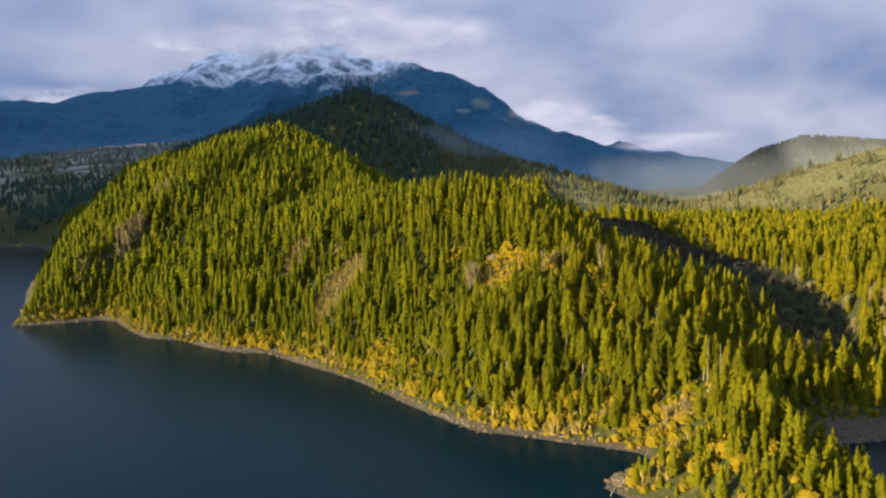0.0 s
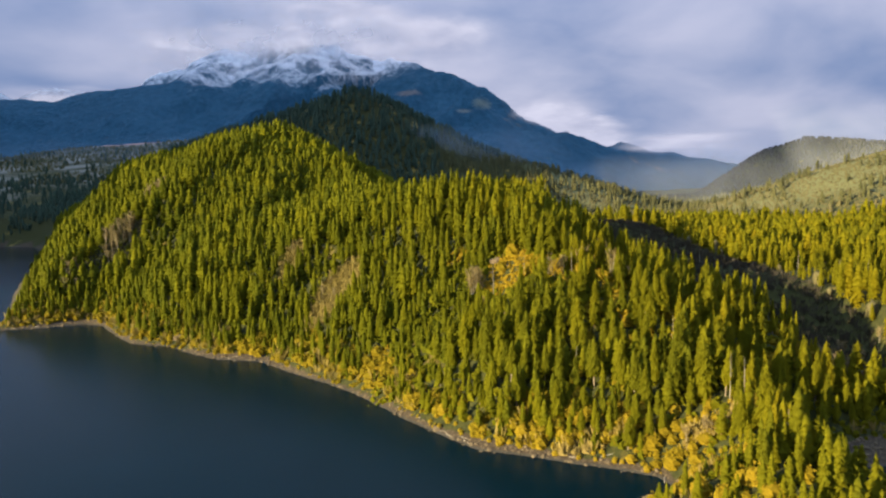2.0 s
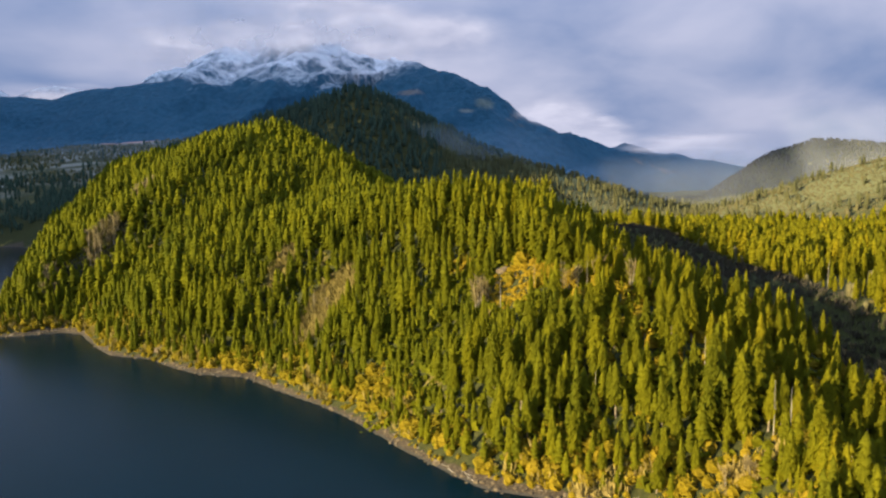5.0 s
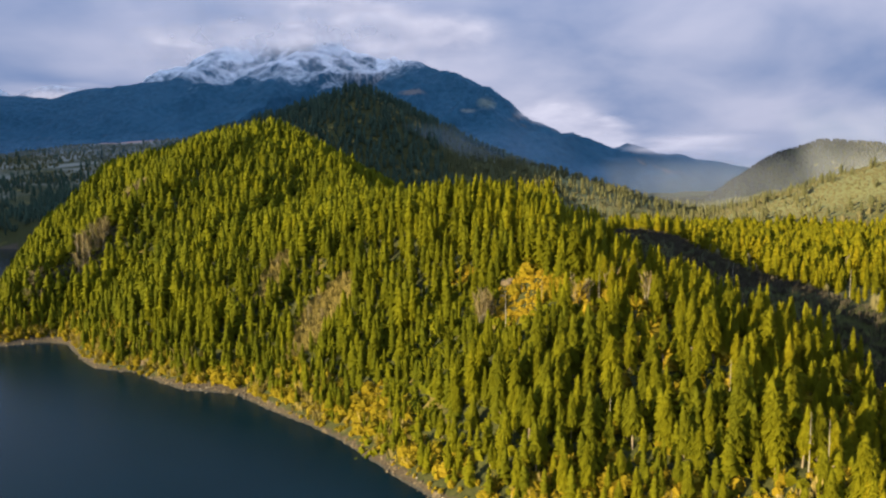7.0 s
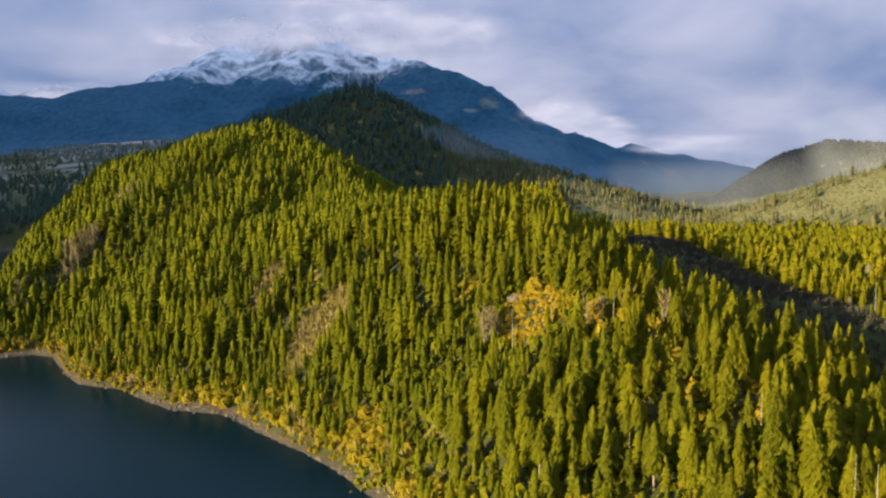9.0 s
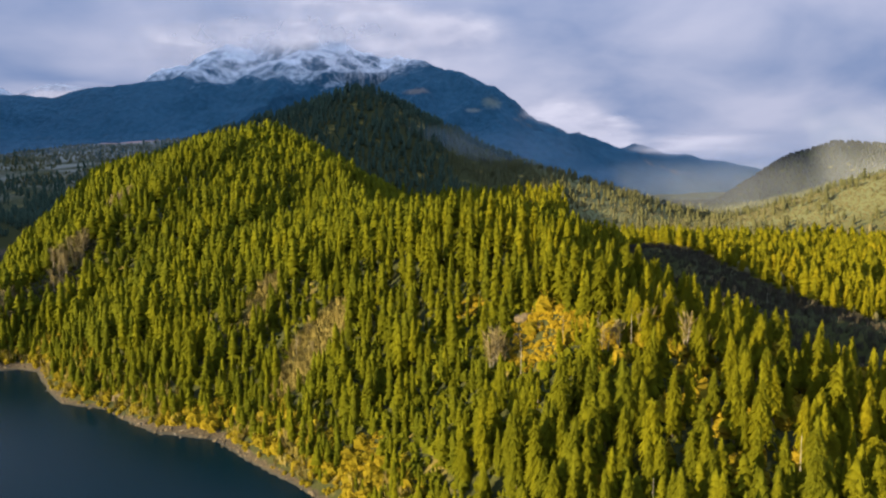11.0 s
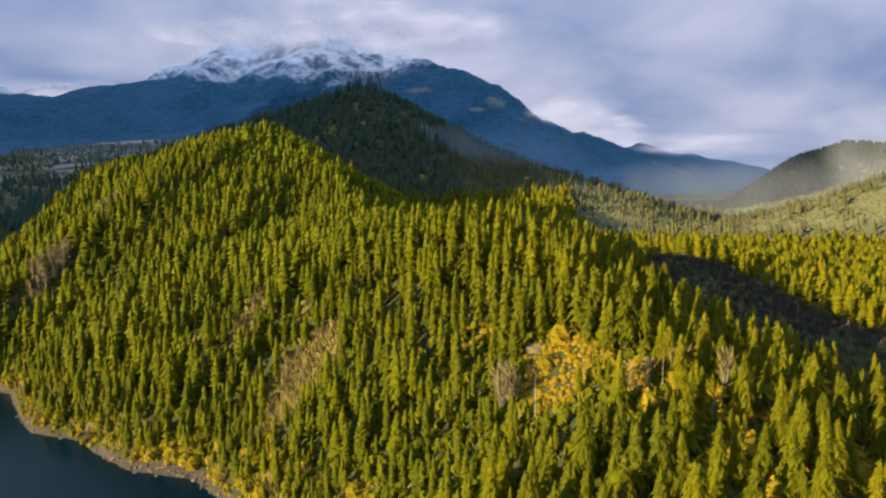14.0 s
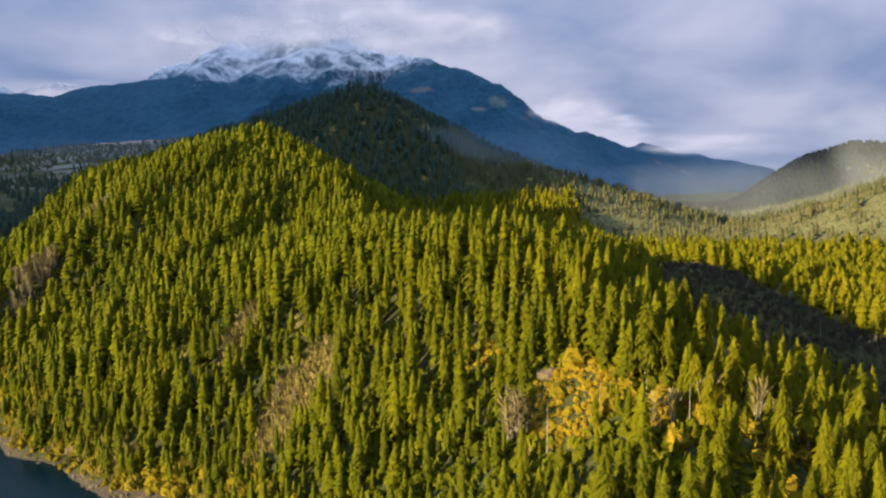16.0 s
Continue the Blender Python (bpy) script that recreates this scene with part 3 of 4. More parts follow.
def scatter(shapes, x, y, z, tall, wide, turn, tint, pick, sink=0.3):
    """Sets many copies of some shapes into one mesh's arrays."""
    V, F, T, n = [], [], [], 0
    for k, (sv, sf) in enumerate(shapes):
        w = np.nonzero(pick == k)[0]
        if not len(w):
            continue
        c, s = np.cos(turn[w])[:, None], np.sin(turn[w])[:, None]
        px = (sv[None, :, 0] * c - sv[None, :, 1] * s) * wide[w][:, None] + x[w][:, None]
        py = (sv[None, :, 0] * s + sv[None, :, 1] * c) * wide[w][:, None] + y[w][:, None]
        pz = sv[None, :, 2] * tall[w][:, None] + z[w][:, None] - sink
        V.append(np.stack([px, py, pz], -1).reshape(-1, 3))
        F.append((sf[None] + (np.arange(len(w)) * len(sv))[:, None, None] + n).reshape(-1, 3))
        T.append(np.repeat(tint[w], len(sv)))
        n += len(w) * len(sv)
    return np.concatenate(V), np.concatenate(F), np.concatenate(T)


def jittered(x0, x1, y0, y1, step, seed):
    r = np.random.default_rng(seed)
    gx, gy = np.meshgrid(np.arange(x0, x1, step), np.arange(y0, y1, step))
    gx = gx + (np.arange(gx.shape[0]) % 2)[:, None] * step / 2
    return gx.ravel() + (r.random(gx.size) - 0.5) * step * 0.95, gy.ravel() + (r.random(gx.size) - 0.5) * step * 0.95


# openings in the wood: x, y, half length, half width, turn
GLADES = ((38, 425, 15, 17, 0.0), (10, 468, 7, 8, 0.2), (84, 408, 9, 7, 0), (268, 530, 24, 7, 0.3), (-42, 409, 8, 14, -0.6), (100, 444, 6, 7, 0), (62, 404, 8, 7, -0.1), (-78, 500, 15, 24, -0.5), (-118, 553, 8, 24, -0.3), (-325, 800, 13, 16, 0),
          (-318, 685, 16, 34, -0.5), (96, 289, 16, 9, 0.1), (194, 299, 24, 7, 0.0), (310, 430, 24, 9, 0.2),
          (330, 640, 30, 12, 0.4), (420, 520, 34, 14, 0.1))


# the brushy hollow behind the crest, outlined about as far as its shade reaches
HOLLOW = ((156, 722), (206, 712), (232, 640), (244, 570), (250, 505), (254, 432), (236, 368), (200, 348), (190, 382), (182, 412), (170, 440), (153, 466), (138, 492), (122, 518), (112, 545), (118, 590), (136, 665))


def in_hollow(x, y):
    hit = np.zeros(x.shape, bool)
    for (ax, ay), (bx, by) in zip(HOLLOW, HOLLOW[1:] + HOLLOW[:1]):
        hit ^= ((ay > y) != (by > y)) & (x < (bx - ax) * (y - ay) / (by - ay) + ax)
    return hit


def in_glade(x, y, grow=1.0):
    hit = np.zeros(x.shape, bool)
    for gx, gy, a, b, turn in GLADES:
        c, s = math.cos(turn), math.sin(turn)
        u, v = (x - gx) * c + (y - gy) * s, -(x - gx) * s + (y - gy) * c
        hit |= (u / a) ** 2 + (v / b) ** 2 < grow
    return hit


def wood(x0, x1, y0, y1, step, seed, clear=6.0, keep=0.93):
    x, y = jittered(x0, x1, y0, y1, step, seed)
    r = np.random.default_rng(seed + 1)
    d = inland(x, y)
    ok = (d > clear + beach_width(x, y) - 5) & ~in_glade(x, y) & ~in_hollow(x, y) & (r.random(x.size) < keep)
    ok &= fbm(x, y, 30, 2, 41) > -0.80
    return x[ok], y[ok]


def sizes(x, y, seed, low=14.0, high=25.5):
    r = np.random.default_rng(seed)
    n = x.size
    grow = np.clip(0.5 + 0.9 * fbm(x, y, 46, 3, 51) + 0.40 * r.standard_normal(n), -0.35, 1.2)
    shore = np.clip(inland(x, y) / 32, 0.68, 1) * np.where(y < 285, 0.92, 1.0)
    open_side = np.where(in_glade(x, y + 18, 1.3), 0.45, np.where(in_glade(x, y + 36, 1.0), 0.6, 1.0))
    open_side = open_side * np.where(in_glade(x + 22, y + 13, 1.4), 0.7, np.where(in_glade(x + 45, y + 26, 1.2), 0.8, 1.0))
    shore = shore * np.where(x > -30, open_side, np.where(in_glade(x, y + 14, 1.2), 0.6, 1.0))
    shore = shore * np.where(in_hollow(x + 14, y + 6), 0.78, np.where(in_hollow(x + 32, y + 14), 0.80, np.where(in_hollow(x + 50, y + 24), 0.88, 1.0)))
    tall = (low + (high - low) * grow) * shore
    wide = tall * (0.175 + 0.08 * r.random(n))
    return tall, wide, r.random(n) * 6.283, r.random(n)


def forest(name, label, x, y, shapes, seed, mat, low=14.0, high=25.5, fat=1.0):
    tall, wide, turn, tint = sizes(x, y, seed, low, high)
    pick = np.random.default_rng(seed + 3).integers(0, len(shapes), x.size)
    v, f, t = scatter(shapes, x, y, height(x, y), tall, wide * fat, turn, tint, pick)
    return tagged(new(name, array_mesh(name, v, f, mat, t, smooth=True)), label, "forest", kind="stuff")


# ---- firs ----
near_x, near_y = wood(-470, 330, 180, 640, 7.6, 100, 7.0, 0.93)
first = np.argsort(np.hypot((near_x - 85) / 1.1, near_y - 345))[:300]
rest = np.ones(near_x.size, bool)
rest[first] = False
MID = [joined([skirts(7, 8, 0.05 + 0.02 * k, 220 + k, 0.66, 0.74), fir_crown(13, 6, 2, 0.05 + 0.02 * k, 20 + k, 0.52 + 0.06 * (k % 5), 4.3)]) for k in range(10)]
LOW = [joined([skirts(7, 9, 0.04, 240 + k, 0.62 + 0.05 * (k % 4)), fir_crown(5, 4, 1, 0.05, 40 + k, 0.62, 4.0)]) for k in range(8)]
FAR = [skirts(4, 7, 0.04, 260 + k, 0.66) for k in range(8)]


def fan(x, y):
    """The part of the country that opens between the two valley sides ahead."""
    ok = np.abs(x) < 0.69 * y + 70
    return x[ok], y[ok]


off = (near_x < -200) | (near_y > 560)
forest("fir_forest_near", "dense sunlit yellow-green fir forest on the steep slope", near_x[rest & ~off], near_y[rest & ~off], MID, 110, NEEDLES)
forest("fir_forest_headland", "dense yellow-green fir forest on the headland and crest", near_x[rest & off], near_y[rest & off], LOW, 112, NEEDLES)
x, y = wood(-420, 215, 180, 640, 5.4, 150, 4.5, 0.6)
ok = (inland(x, y) < 45) | ((x > -20) & (y < 330))
forest("young_firs", "thicket of young yellow-green firs above the shore", x[ok], y[ok], LOW, 160, NEEDLES, 9, 20, 1.1)
x, y = fan(*wood(-620, 470, 640, 930, 8.8, 200, keep=0.9))
forest("fir_forest_ridge", "yellow-green fir forest along the higher ridge", x, y, LOW, 210, NEEDLES, 14, 25, 1.2)
x, y = fan(*wood(-470, 130, 640, 1040, 11.0, 215, keep=0.8))
forest("young_firs_ridge", "young yellow-green firs between the trees of the ridge", x, y, FAR, 216, NEEDLES, 7, 15, 1.2)
x, y = fan(*wood(-760, 200, 930, 1420, 8.8, 220))
x2, y2 = fan(*wood(330, 1000, 300, 780, 9.0, 300))
x3, y3 = fan(*wood(200, 1000, 780, 1060, 9.0, 330, keep=0.8))
ok = y3 + 0.35 * x3 < 1150
x3, y3 = x3[ok], y3[ok]
x6, y6 = fan(*wood(180, 1100, 1000, 1420, 13.0, 335, keep=0.36))
ok = (x6 < 500) | (fbm(x6, y6, 60, 3, 47) > 0.05)
x6, y6 = x6[ok], y6[ok]
x4, y4 = fan(*wood(470, 1500, 1420, 2050, 12.0, 320, keep=0.5))
forest("fir_forest_valley", "golden-green fir forest on the valley floor and upper ridge", np.concatenate((x, x2, x3)), np.concatenate((y, y2, y3)), FAR, 310, NEEDLES, 15, 26, 1.25)
x, y = fan(*wood(-900, 470, 1420, 2000, 12.5, 400))
# Sunlit shoulder: its firs take the lighter needles, the others the shaded ones.
sunny = (x > 10 + 60 * fbm(x, y, 120, 2, 91)) & (y < 1715)
x4, y4 = np.concatenate((x4, x[sunny])), np.concatenate((y4, y[sunny]))
x, y = x[~sunny], y[~sunny]
x2, y2 = fan(*wood(-1500, -760, 1400, 2000, 17.0, 420, keep=0.4))
x5, y5 = fan(*wood(-2100, -450, 2000, 2900, 30.0, 440, keep=0.2))
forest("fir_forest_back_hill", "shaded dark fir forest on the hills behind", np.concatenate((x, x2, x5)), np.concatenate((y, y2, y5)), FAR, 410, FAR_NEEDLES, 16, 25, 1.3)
forest("fir_forest_valley_far", "scattered firs among the bare valley woods, muted olive-grey for haze", np.concatenate((x4, x6)), np.concatenate((y4, y6)), FAR, 415, DULL_NEEDLES, 10, 19, 1.25)


def fir_tree(crown):
    root = new("fir_tree")
    tv, tf = tube([(0, 0, -0.02), (0, 0, 0.3), (0, 0, 0.86)], (0.085, 0.065, 0.015), 7)
    part("trunk", array_mesh("fir_trunk", tv, tf, BARK, smooth=True), root, "straight grey-brown trunk")
    part("crown", array_mesh("fir_crown", crown[0], crown[1], NEEDLES, smooth=True), root)
    return tagged(root, "tall slender fir with drooping sunlit green boughs", "tree", "firs of the slope")


NEAR = [joined([skirts(9, 9, 0.05 + 0.03 * k, 280 + k, 0.68, 0.66), fir_crown(27, 7, 3, 0.05 + 0.03 * k, 80 + k, 0.52 + 0.06 * (k % 5), 4.3)]) for k in range(10)]
tall, wide, turn, _ = sizes(near_x[first], near_y[first], 120, 18, 28)
base_z = height(near_x[first], near_y[first]) - 0.3
firs = [fir_tree(c) for c in NEAR]
for i, (px, py, pz) in enumerate(zip(near_x[first], near_y[first], base_z)):
    m = pose(px, py, pz, rng.normal(0, 1.2), rng.normal(0, 1.2), math.degrees(turn[i])) @ Matrix.Diagonal((wide[i], wide[i], tall[i], 1))
    if i < len(firs):
        firs[i].matrix_basis = m
    else:
        copy_thing(firs[i % len(firs)], pose(0, 0, 0)).matrix_basis = m


# tall firs that stand clear of the crest
for i, (px, py, ht) in enumerate(((133, 470, 24), (94, 474, 25), (152, 437, 22), (146, 400, 27), (163, 392, 25), (-48, 603, 31), (-112, 668, 30), (8, 551, 27), (62, 520, 26))):
    m = pose(px, py, float(height(np.array([px]), np.array([py]))[0]) - 0.3, rng.normal(0, 1.5), rng.normal(0, 1.5), 40 * i) @ Matrix.Diagonal((0.17 * ht, 0.17 * ht, ht, 1))
    copy_thing(firs[(3 * i + 2) % len(firs)], pose(0, 0, 0)).matrix_basis = m


# ---- bare alders, shrubs, snags ----
def alder_shape(seed, stems=3, twigs=84):
    """A leafless alder one metre high: thin forked stems and a haze of upright twigs."""
    r = np.random.default_rng(seed)
    wood_parts, v, f = [], [], []
    for s in range(stems):
        a, out = r.random() * 6.28, 0.05 + 0.22 * r.random()
        top = 0.72 + 0.25 * r.random()
        ca, sa = math.cos(a) * out, math.sin(a) * out
        wood_parts.append(tube([(ca * 0.15, sa * 0.15, -0.03), (ca * 0.5, sa * 0.5, top * 0.45), (ca, sa, top)], (0.014, 0.010, 0.003), 5))
        for k in range(twigs // stems):
            h = top * (0.30 + 0.68 * r.random())
            b, ln = r.random() * 6.28, (0.12 + 0.13 * r.random())
            x0, y0 = ca * h / top, sa * h / top
            x1, y1 = x0 + math.cos(b) * ln * 0.75, y0 + math.sin(b) * ln * 0.75
            w = 0.006 + 0.008 * r.random()
            n = len(v)
            px, py = -math.sin(b) * w, math.cos(b) * w
            v += [(x0, y0, h), (x1 + px, y1 + py, h + ln * 0.75), (x1 - px, y1 - py, h + ln * 0.9), (x1 + math.cos(b) * 0.05, y1 + math.sin(b) * 0.05, h + ln * 1.25)]
            f += [(n, n + 1, n + 2), (n + 1, n + 3, n + 2)]
    return joined(wood_parts), (np.array(v), np.array(f))


def shrub_shape(seed, leaves=48, sides=6, rings=((0.50, 0.66), (0.74, 0.32), (0.70, -0.05))):
    """A low bush one metre high: many small leafy sprays over an uneven dome."""
    r = np.random.default_rng(seed)
    v, f = [(0, 0, 0.84)], []
    for ring, (out, up) in enumerate(rings):
        for k in range(sides):
            a = k * 6.283 / sides + ring * 0.5
            s = out * (0.8 + 0.35 * r.random())
            v.append((s * math.cos(a), s * math.sin(a), up * (0.85 + 0.3 * r.random())))
            p, q = 1 + ring * sides + k, 1 + ring * sides + (k + 1) % sides
            f += [(0, p, q)] if ring == 0 else [(p - sides, p, q), (p - sides, q, q - sides)]
    for k in range(leaves):
        a, h = r.random() * 6.283, r.random() ** 0.7
        out = math.sqrt(max(0.05, 1 - h * h)) * (0.45 + 0.5 * r.random())
        c = np.array((math.cos(a) * out, math.sin(a) * out, h * (0.75 + 0.35 * r.random())))
        n = len(v)
        for j in range(3):
            v.append(tuple(c + r.normal(0, 0.10, 3) * (1, 1, 0.8)))
        v.append(tuple(c + (0, 0, 0.11)))
        f += [(n, n + 1, n + 2), (n, n + 1, n + 3)]
    return np.array(v), np.array(f)


ALDERS = [alder_shape(500 + k, 3 + k % 3) for k in range(5)]
SHRUBS = [shrub_shape(540 + k, 40) for k in range(6)]


def thicket_shape(seed, stems=16):
    """A thicket of thin leafless stems one metre high."""
    r = np.random.default_rng(seed)
    v, f = [], []
    for k in range(stems):
        a, out, h = r.random() * 6.283, 0.62 * math.sqrt(r.random()), 0.55 + 0.45 * r.random()
        x0, y0 = math.cos(a) * out, math.sin(a) * out
        b, w = r.random() * 6.283, 0.045 + 0.05 * r.random()
        px, py = math.cos(b) * w, math.sin(b) * w
        tx, ty = x0 * 1.25 + r.normal(0, 0.07), y0 * 1.25 + r.normal(0, 0.07)
        n = len(v)
        v += [(x0 * 0.7, y0 * 0.7, -0.05), (tx + px, ty + py, h * 0.72), (tx - px, ty - py, h * 0.66), (tx * 1.05, ty * 1.05, h)]
        f += [(n, n + 1, n + 2), (n + 1, n + 3, n + 2)]
    return np.array(v), np.array(f)


THICKETS = [thicket_shape(650 + k) for k in range(6)]


def alder_tree(k):
    root = new("bare_alder")
    (tv, tf), (cv, cf) = ALDERS[k]
    part("trunk", array_mesh("alder_stems", tv, tf, PALE_BARK, smooth=True), root, "pale grey forked stems")
    part("crown", array_mesh("alder_twigs", cv, cf, TWIGS), root, "leafless beige twigs")
    return tagged(root, "leafless pale alder with a haze of beige twigs", "tree", "bare alders")


# groves of alders: x, y, half width, half depth, number
GROVES = ((19, 421, 4, 6, 8), (98, 440, 5, 5, 3), (-80, 502, 12, 22, 7), (-120, 560, 6, 16, 9), (-325, 803, 11, 12, 26), (-318, 690, 12, 26, 26), (98, 288, 9, 5, 5), (66, 400, 16, 8, 3),
          (92, 405, 12, 8, 3), (196, 346, 8, 6, 8), (186, 570, 20, 70, 44), (214, 440, 20, 70, 40), (-345, 640, 22, 14, 14), (240, 400, 34, 22, 16))
spots = []
for gx, gy, a, b, n in GROVES:
    u, r = rng.random(n) * 6.283, np.sqrt(rng.random(n))
    spots += list(zip(gx + a * r * np.cos(u), gy + b * r * np.sin(u)))
alders = [alder_tree(k) for k in range(len(ALDERS))]
spot_z = height(np.array([s[0] for s in spots]), np.array([s[1] for s in spots]))
for i, ((px, py), pz) in enumerate(zip(spots, spot_z)):
    tall = (4 + 4 * rng.random()) if -140 < px < -60 or (py < 292 and px < 140) or in_hollow(np.array([px]), np.array([py]))[0] else (12 + 6 * rng.random() if px < -300 else 9 + 7 * rng.random())
    m = pose(px, py, pz - 0.2, 0, 0, 360 * rng.random()) @ Matrix.Diagonal((tall * 0.95, tall * 0.95, tall, 1))
    if i < len(alders):
        alders[i].matrix_basis = m
    else:
        copy_thing(alders[i % len(alders)], pose(0, 0, 0)).matrix_basis = m

# leafless woods on the valley floor, the east hill and the far plateau
LUMP = ((0.62, 0.55), (0.72, -0.05))
HAZE = [shrub_shape(580 + k, 2, 4, LUMP) for k in range(6)]
PUFFS = [shrub_shape(590 + k, 5, 5, LUMP) for k in range(5)]


def bare_wood(name, label, x, y, seed, shapes, mat, low=1.0, broad=1.0):
    r = np.random.default_rng(seed)
    n = x.size
    tall = low * (7 + 6 * r.random(n))
    v, f, t = scatter(shapes, x, y, height(x, y), tall, broad * tall * (0.36 + 0.16 * r.random(n)), r.random(n) * 6.283, r.random(n), r.integers(0, len(shapes), n), 0.3)
    tagged(new(name, array_mesh(name, v, f, mat, t, smooth=True)), label, "forest", kind="stuff")


x, y = fan(*wood(180, 1100, 880, 1420, 6.5, 800, keep=0.9))
ok = y + 0.35 * x > 1130
x, y = x[ok], y[ok]
x2, y2 = fan(*wood(470, 1500, 1420, 2050, 13.0, 810, keep=0.9))
x3, y3 = fan(*wood(230, 700, 300, 1020, 15.0, 820, keep=0.45))
x4, y4 = fan(*wood(700, 1900, 2050, 2420, 10.5, 825))
x5, y5 = jittered(-420, 350, 350, 1100, 4.4, 828)
ok = in_hollow(x5, y5) | (in_glade(x5, y5, 1.3) & (x5 < -200))
hollow_x, hollow_y = x5[ok], y5[ok]
bare_wood("bare_wood_valley", "leafless beige-grey woodland on the valley floor", x3, y3, 830, HAZE, GREY_TWIGS)
bare_wood("scrub_east_hill", "low olive-tan scrub and grass on the open hillside", np.concatenate((x, x2)), np.concatenate((y, y2)), 831, HAZE, GREY_TWIGS, 0.2, 4.0)
bare_wood("gap_hill_wood", "mixed woodland on the hill beyond the valley, greyed for cloud shade", x4, y4, 835, HAZE, GAP_TWIGS)
x, y = fan(*wood(-2100, -450, 1900, 3060, 20.0, 840))
ok = (fbm(x, y, 330, 3, 71) > -0.05) & (((x + 1330) / 170) ** 2 + ((y - 2960) / 90) ** 2 > 1)
bare_wood("bare_wood_plateau", "pale leafless woodland on the far plateau", x[ok], y[ok], 850, PUFFS, GREY_TWIGS)

# ochre shrubs along the shore and in the openings
r0 = np.random.default_rng(602)
sx, sy = jittered(-420, 300, 180, 740, 3.0, 600)
d = inland(sx, sy)
keep = (d > beach_width(sx, sy) - 4.2) & (d < 24) & (fbm(sx, sy, 34, 3, 61) > -0.6 + 0.028 * d)
keep |= in_glade(sx, sy, 1.15) & (sx < 140) & (sx > -120) & ((inland(sx, sy) < 60) | (r0.random(sx.size) < 0.06)) & ~((sx < -60) & (sy > 470))
keep |= (sx > 45) & (sx < 190) & (sy < 430) & (d > 8) & (r0.random(sx.size) < 0.16)
keep &= ~((sx > 150) & (sy > 268) & (sy < 330))
r = np.random.default_rng(601)
keep &= r.random(sx.size) < np.where(sy < 285, 0.22, 0.66)
sx, sy = sx[keep], sy[keep]
n = sx.size
tall = (1.8 + 4.8 * r.random(n) ** 1.3) * np.clip((inland(sx, sy) + 3) / 7, 0.5, 1.0) * np.where(inland(sx, sy) > 30, 1.35, 1.0)
v, f, t = scatter(SHRUBS, sx, sy, height(sx, sy), tall, tall * (0.6 + 0.35 * r.random(n)), r.random(n) * 6.283, r.random(n), r.integers(0, 6, n), 0.2)
tagged(new("shore_shrubs", array_mesh("shore_shrubs", v, f, OCHRE, t)), "ochre and yellow shrubs above the shore", "shrubs", kind="stuff")
tx, ty = jittered(-420, 190, 230, 640, 3.4, 606)
d = inland(tx, ty)
keep = (d > beach_width(tx, ty) - 3) & (d < 17) & (fbm(tx, ty, 26, 3, 62) > 0.0) & (r.random(tx.size) < 0.75)
tx, ty = tx[keep], ty[keep]
n = tx.size
tall = 2.5 + 5.0 * r.random(n)
v, f, t = scatter(THICKETS, tx, ty, height(tx, ty), tall, tall * (0.4 + 0.25 * r.random(n)), r.random(n) * 6.283, r.random(n), r.integers(0, 6, n), 0.2)
tagged(new("shore_thickets", array_mesh("shore_thickets", v, f, DRY_BRUSH, t)), "tan leafless alder thickets along the shore", "shrubs", kind="stuff")

# golden grass and low bushes in the openings
gx2, gy2 = jittered(-60, 130, 300, 490, 1.8, 605)
ok = in_glade(gx2, gy2, 1.3) & (inland(gx2, gy2) > 4) & (r.random(gx2.size) < 0.85)
gx2, gy2 = gx2[ok], gy2[ok]
n = gx2.size
tall = 0.9 + 1.5 * r.random(n)
v, f, t = scatter([shrub_shape(570 + k, 22) for k in range(5)], gx2, gy2, height(gx2, gy2), tall, tall * (0.8 + 0.4 * r.random(n)), r.random(n) * 6.283, 0.25 + 0.7 * r.random(n), r.integers(0, 5, n), 0.2)
tagged(new("golden_brush", array_mesh("golden_brush", v, f, GOLD, t)), "golden dry grass and low bushes in the clearing", "shrubs", kind="stuff")

# tan brush on the open strips of the slope
bx, by = jittered(-150, 150, 270, 590, 1.9, 640)
c, s = math.cos(-0.5), math.sin(-0.5)
ok = ((((bx + 78) * c + (by - 500) * s) / 15) ** 2 + ((-(bx + 78) * s + (by - 500) * c) / 27) ** 2 < 1.25) | (((bx + 118) / 9) ** 2 + ((by - 553) / 24) ** 2 < 1) | (((bx - 110) / 20) ** 2 + ((by - 288) / 5) ** 2 < 1) | (((bx - 62) / 16) ** 2 + ((by - 304) / 4) ** 2 < 1)
bx, by = bx[ok], by[ok]
n = bx.size
tall = 2.0 + 4.5 * r.random(n) ** 1.6
v, f, t = scatter(THICKETS, bx, by, height(bx, by), tall, tall * (0.45 + 0.3 * r.random(n)), r.random(n) * 6.283, r.random(n), r.integers(0, 6, n), 0.2)
low_v, low_f, low_t = scatter(SHRUBS, bx[::3], by[::3], height(bx[::3], by[::3]), tall[::3] * 0.5, tall[::3] * 0.6, tall[::3] * 9, r.random(bx[::3].size), r.integers(0, 6, bx[::3].size), 0.2)
v, f, t = np.concatenate((v, low_v)), np.concatenate((f, low_f + len(v))), np.concatenate((t, low_t))
tagged(new("tan_brush", array_mesh("tan_brush", v, f, DRY_BRUSH, t)), "tan dry brush and tall grass on the open strip", "shrubs", kind="stuff")

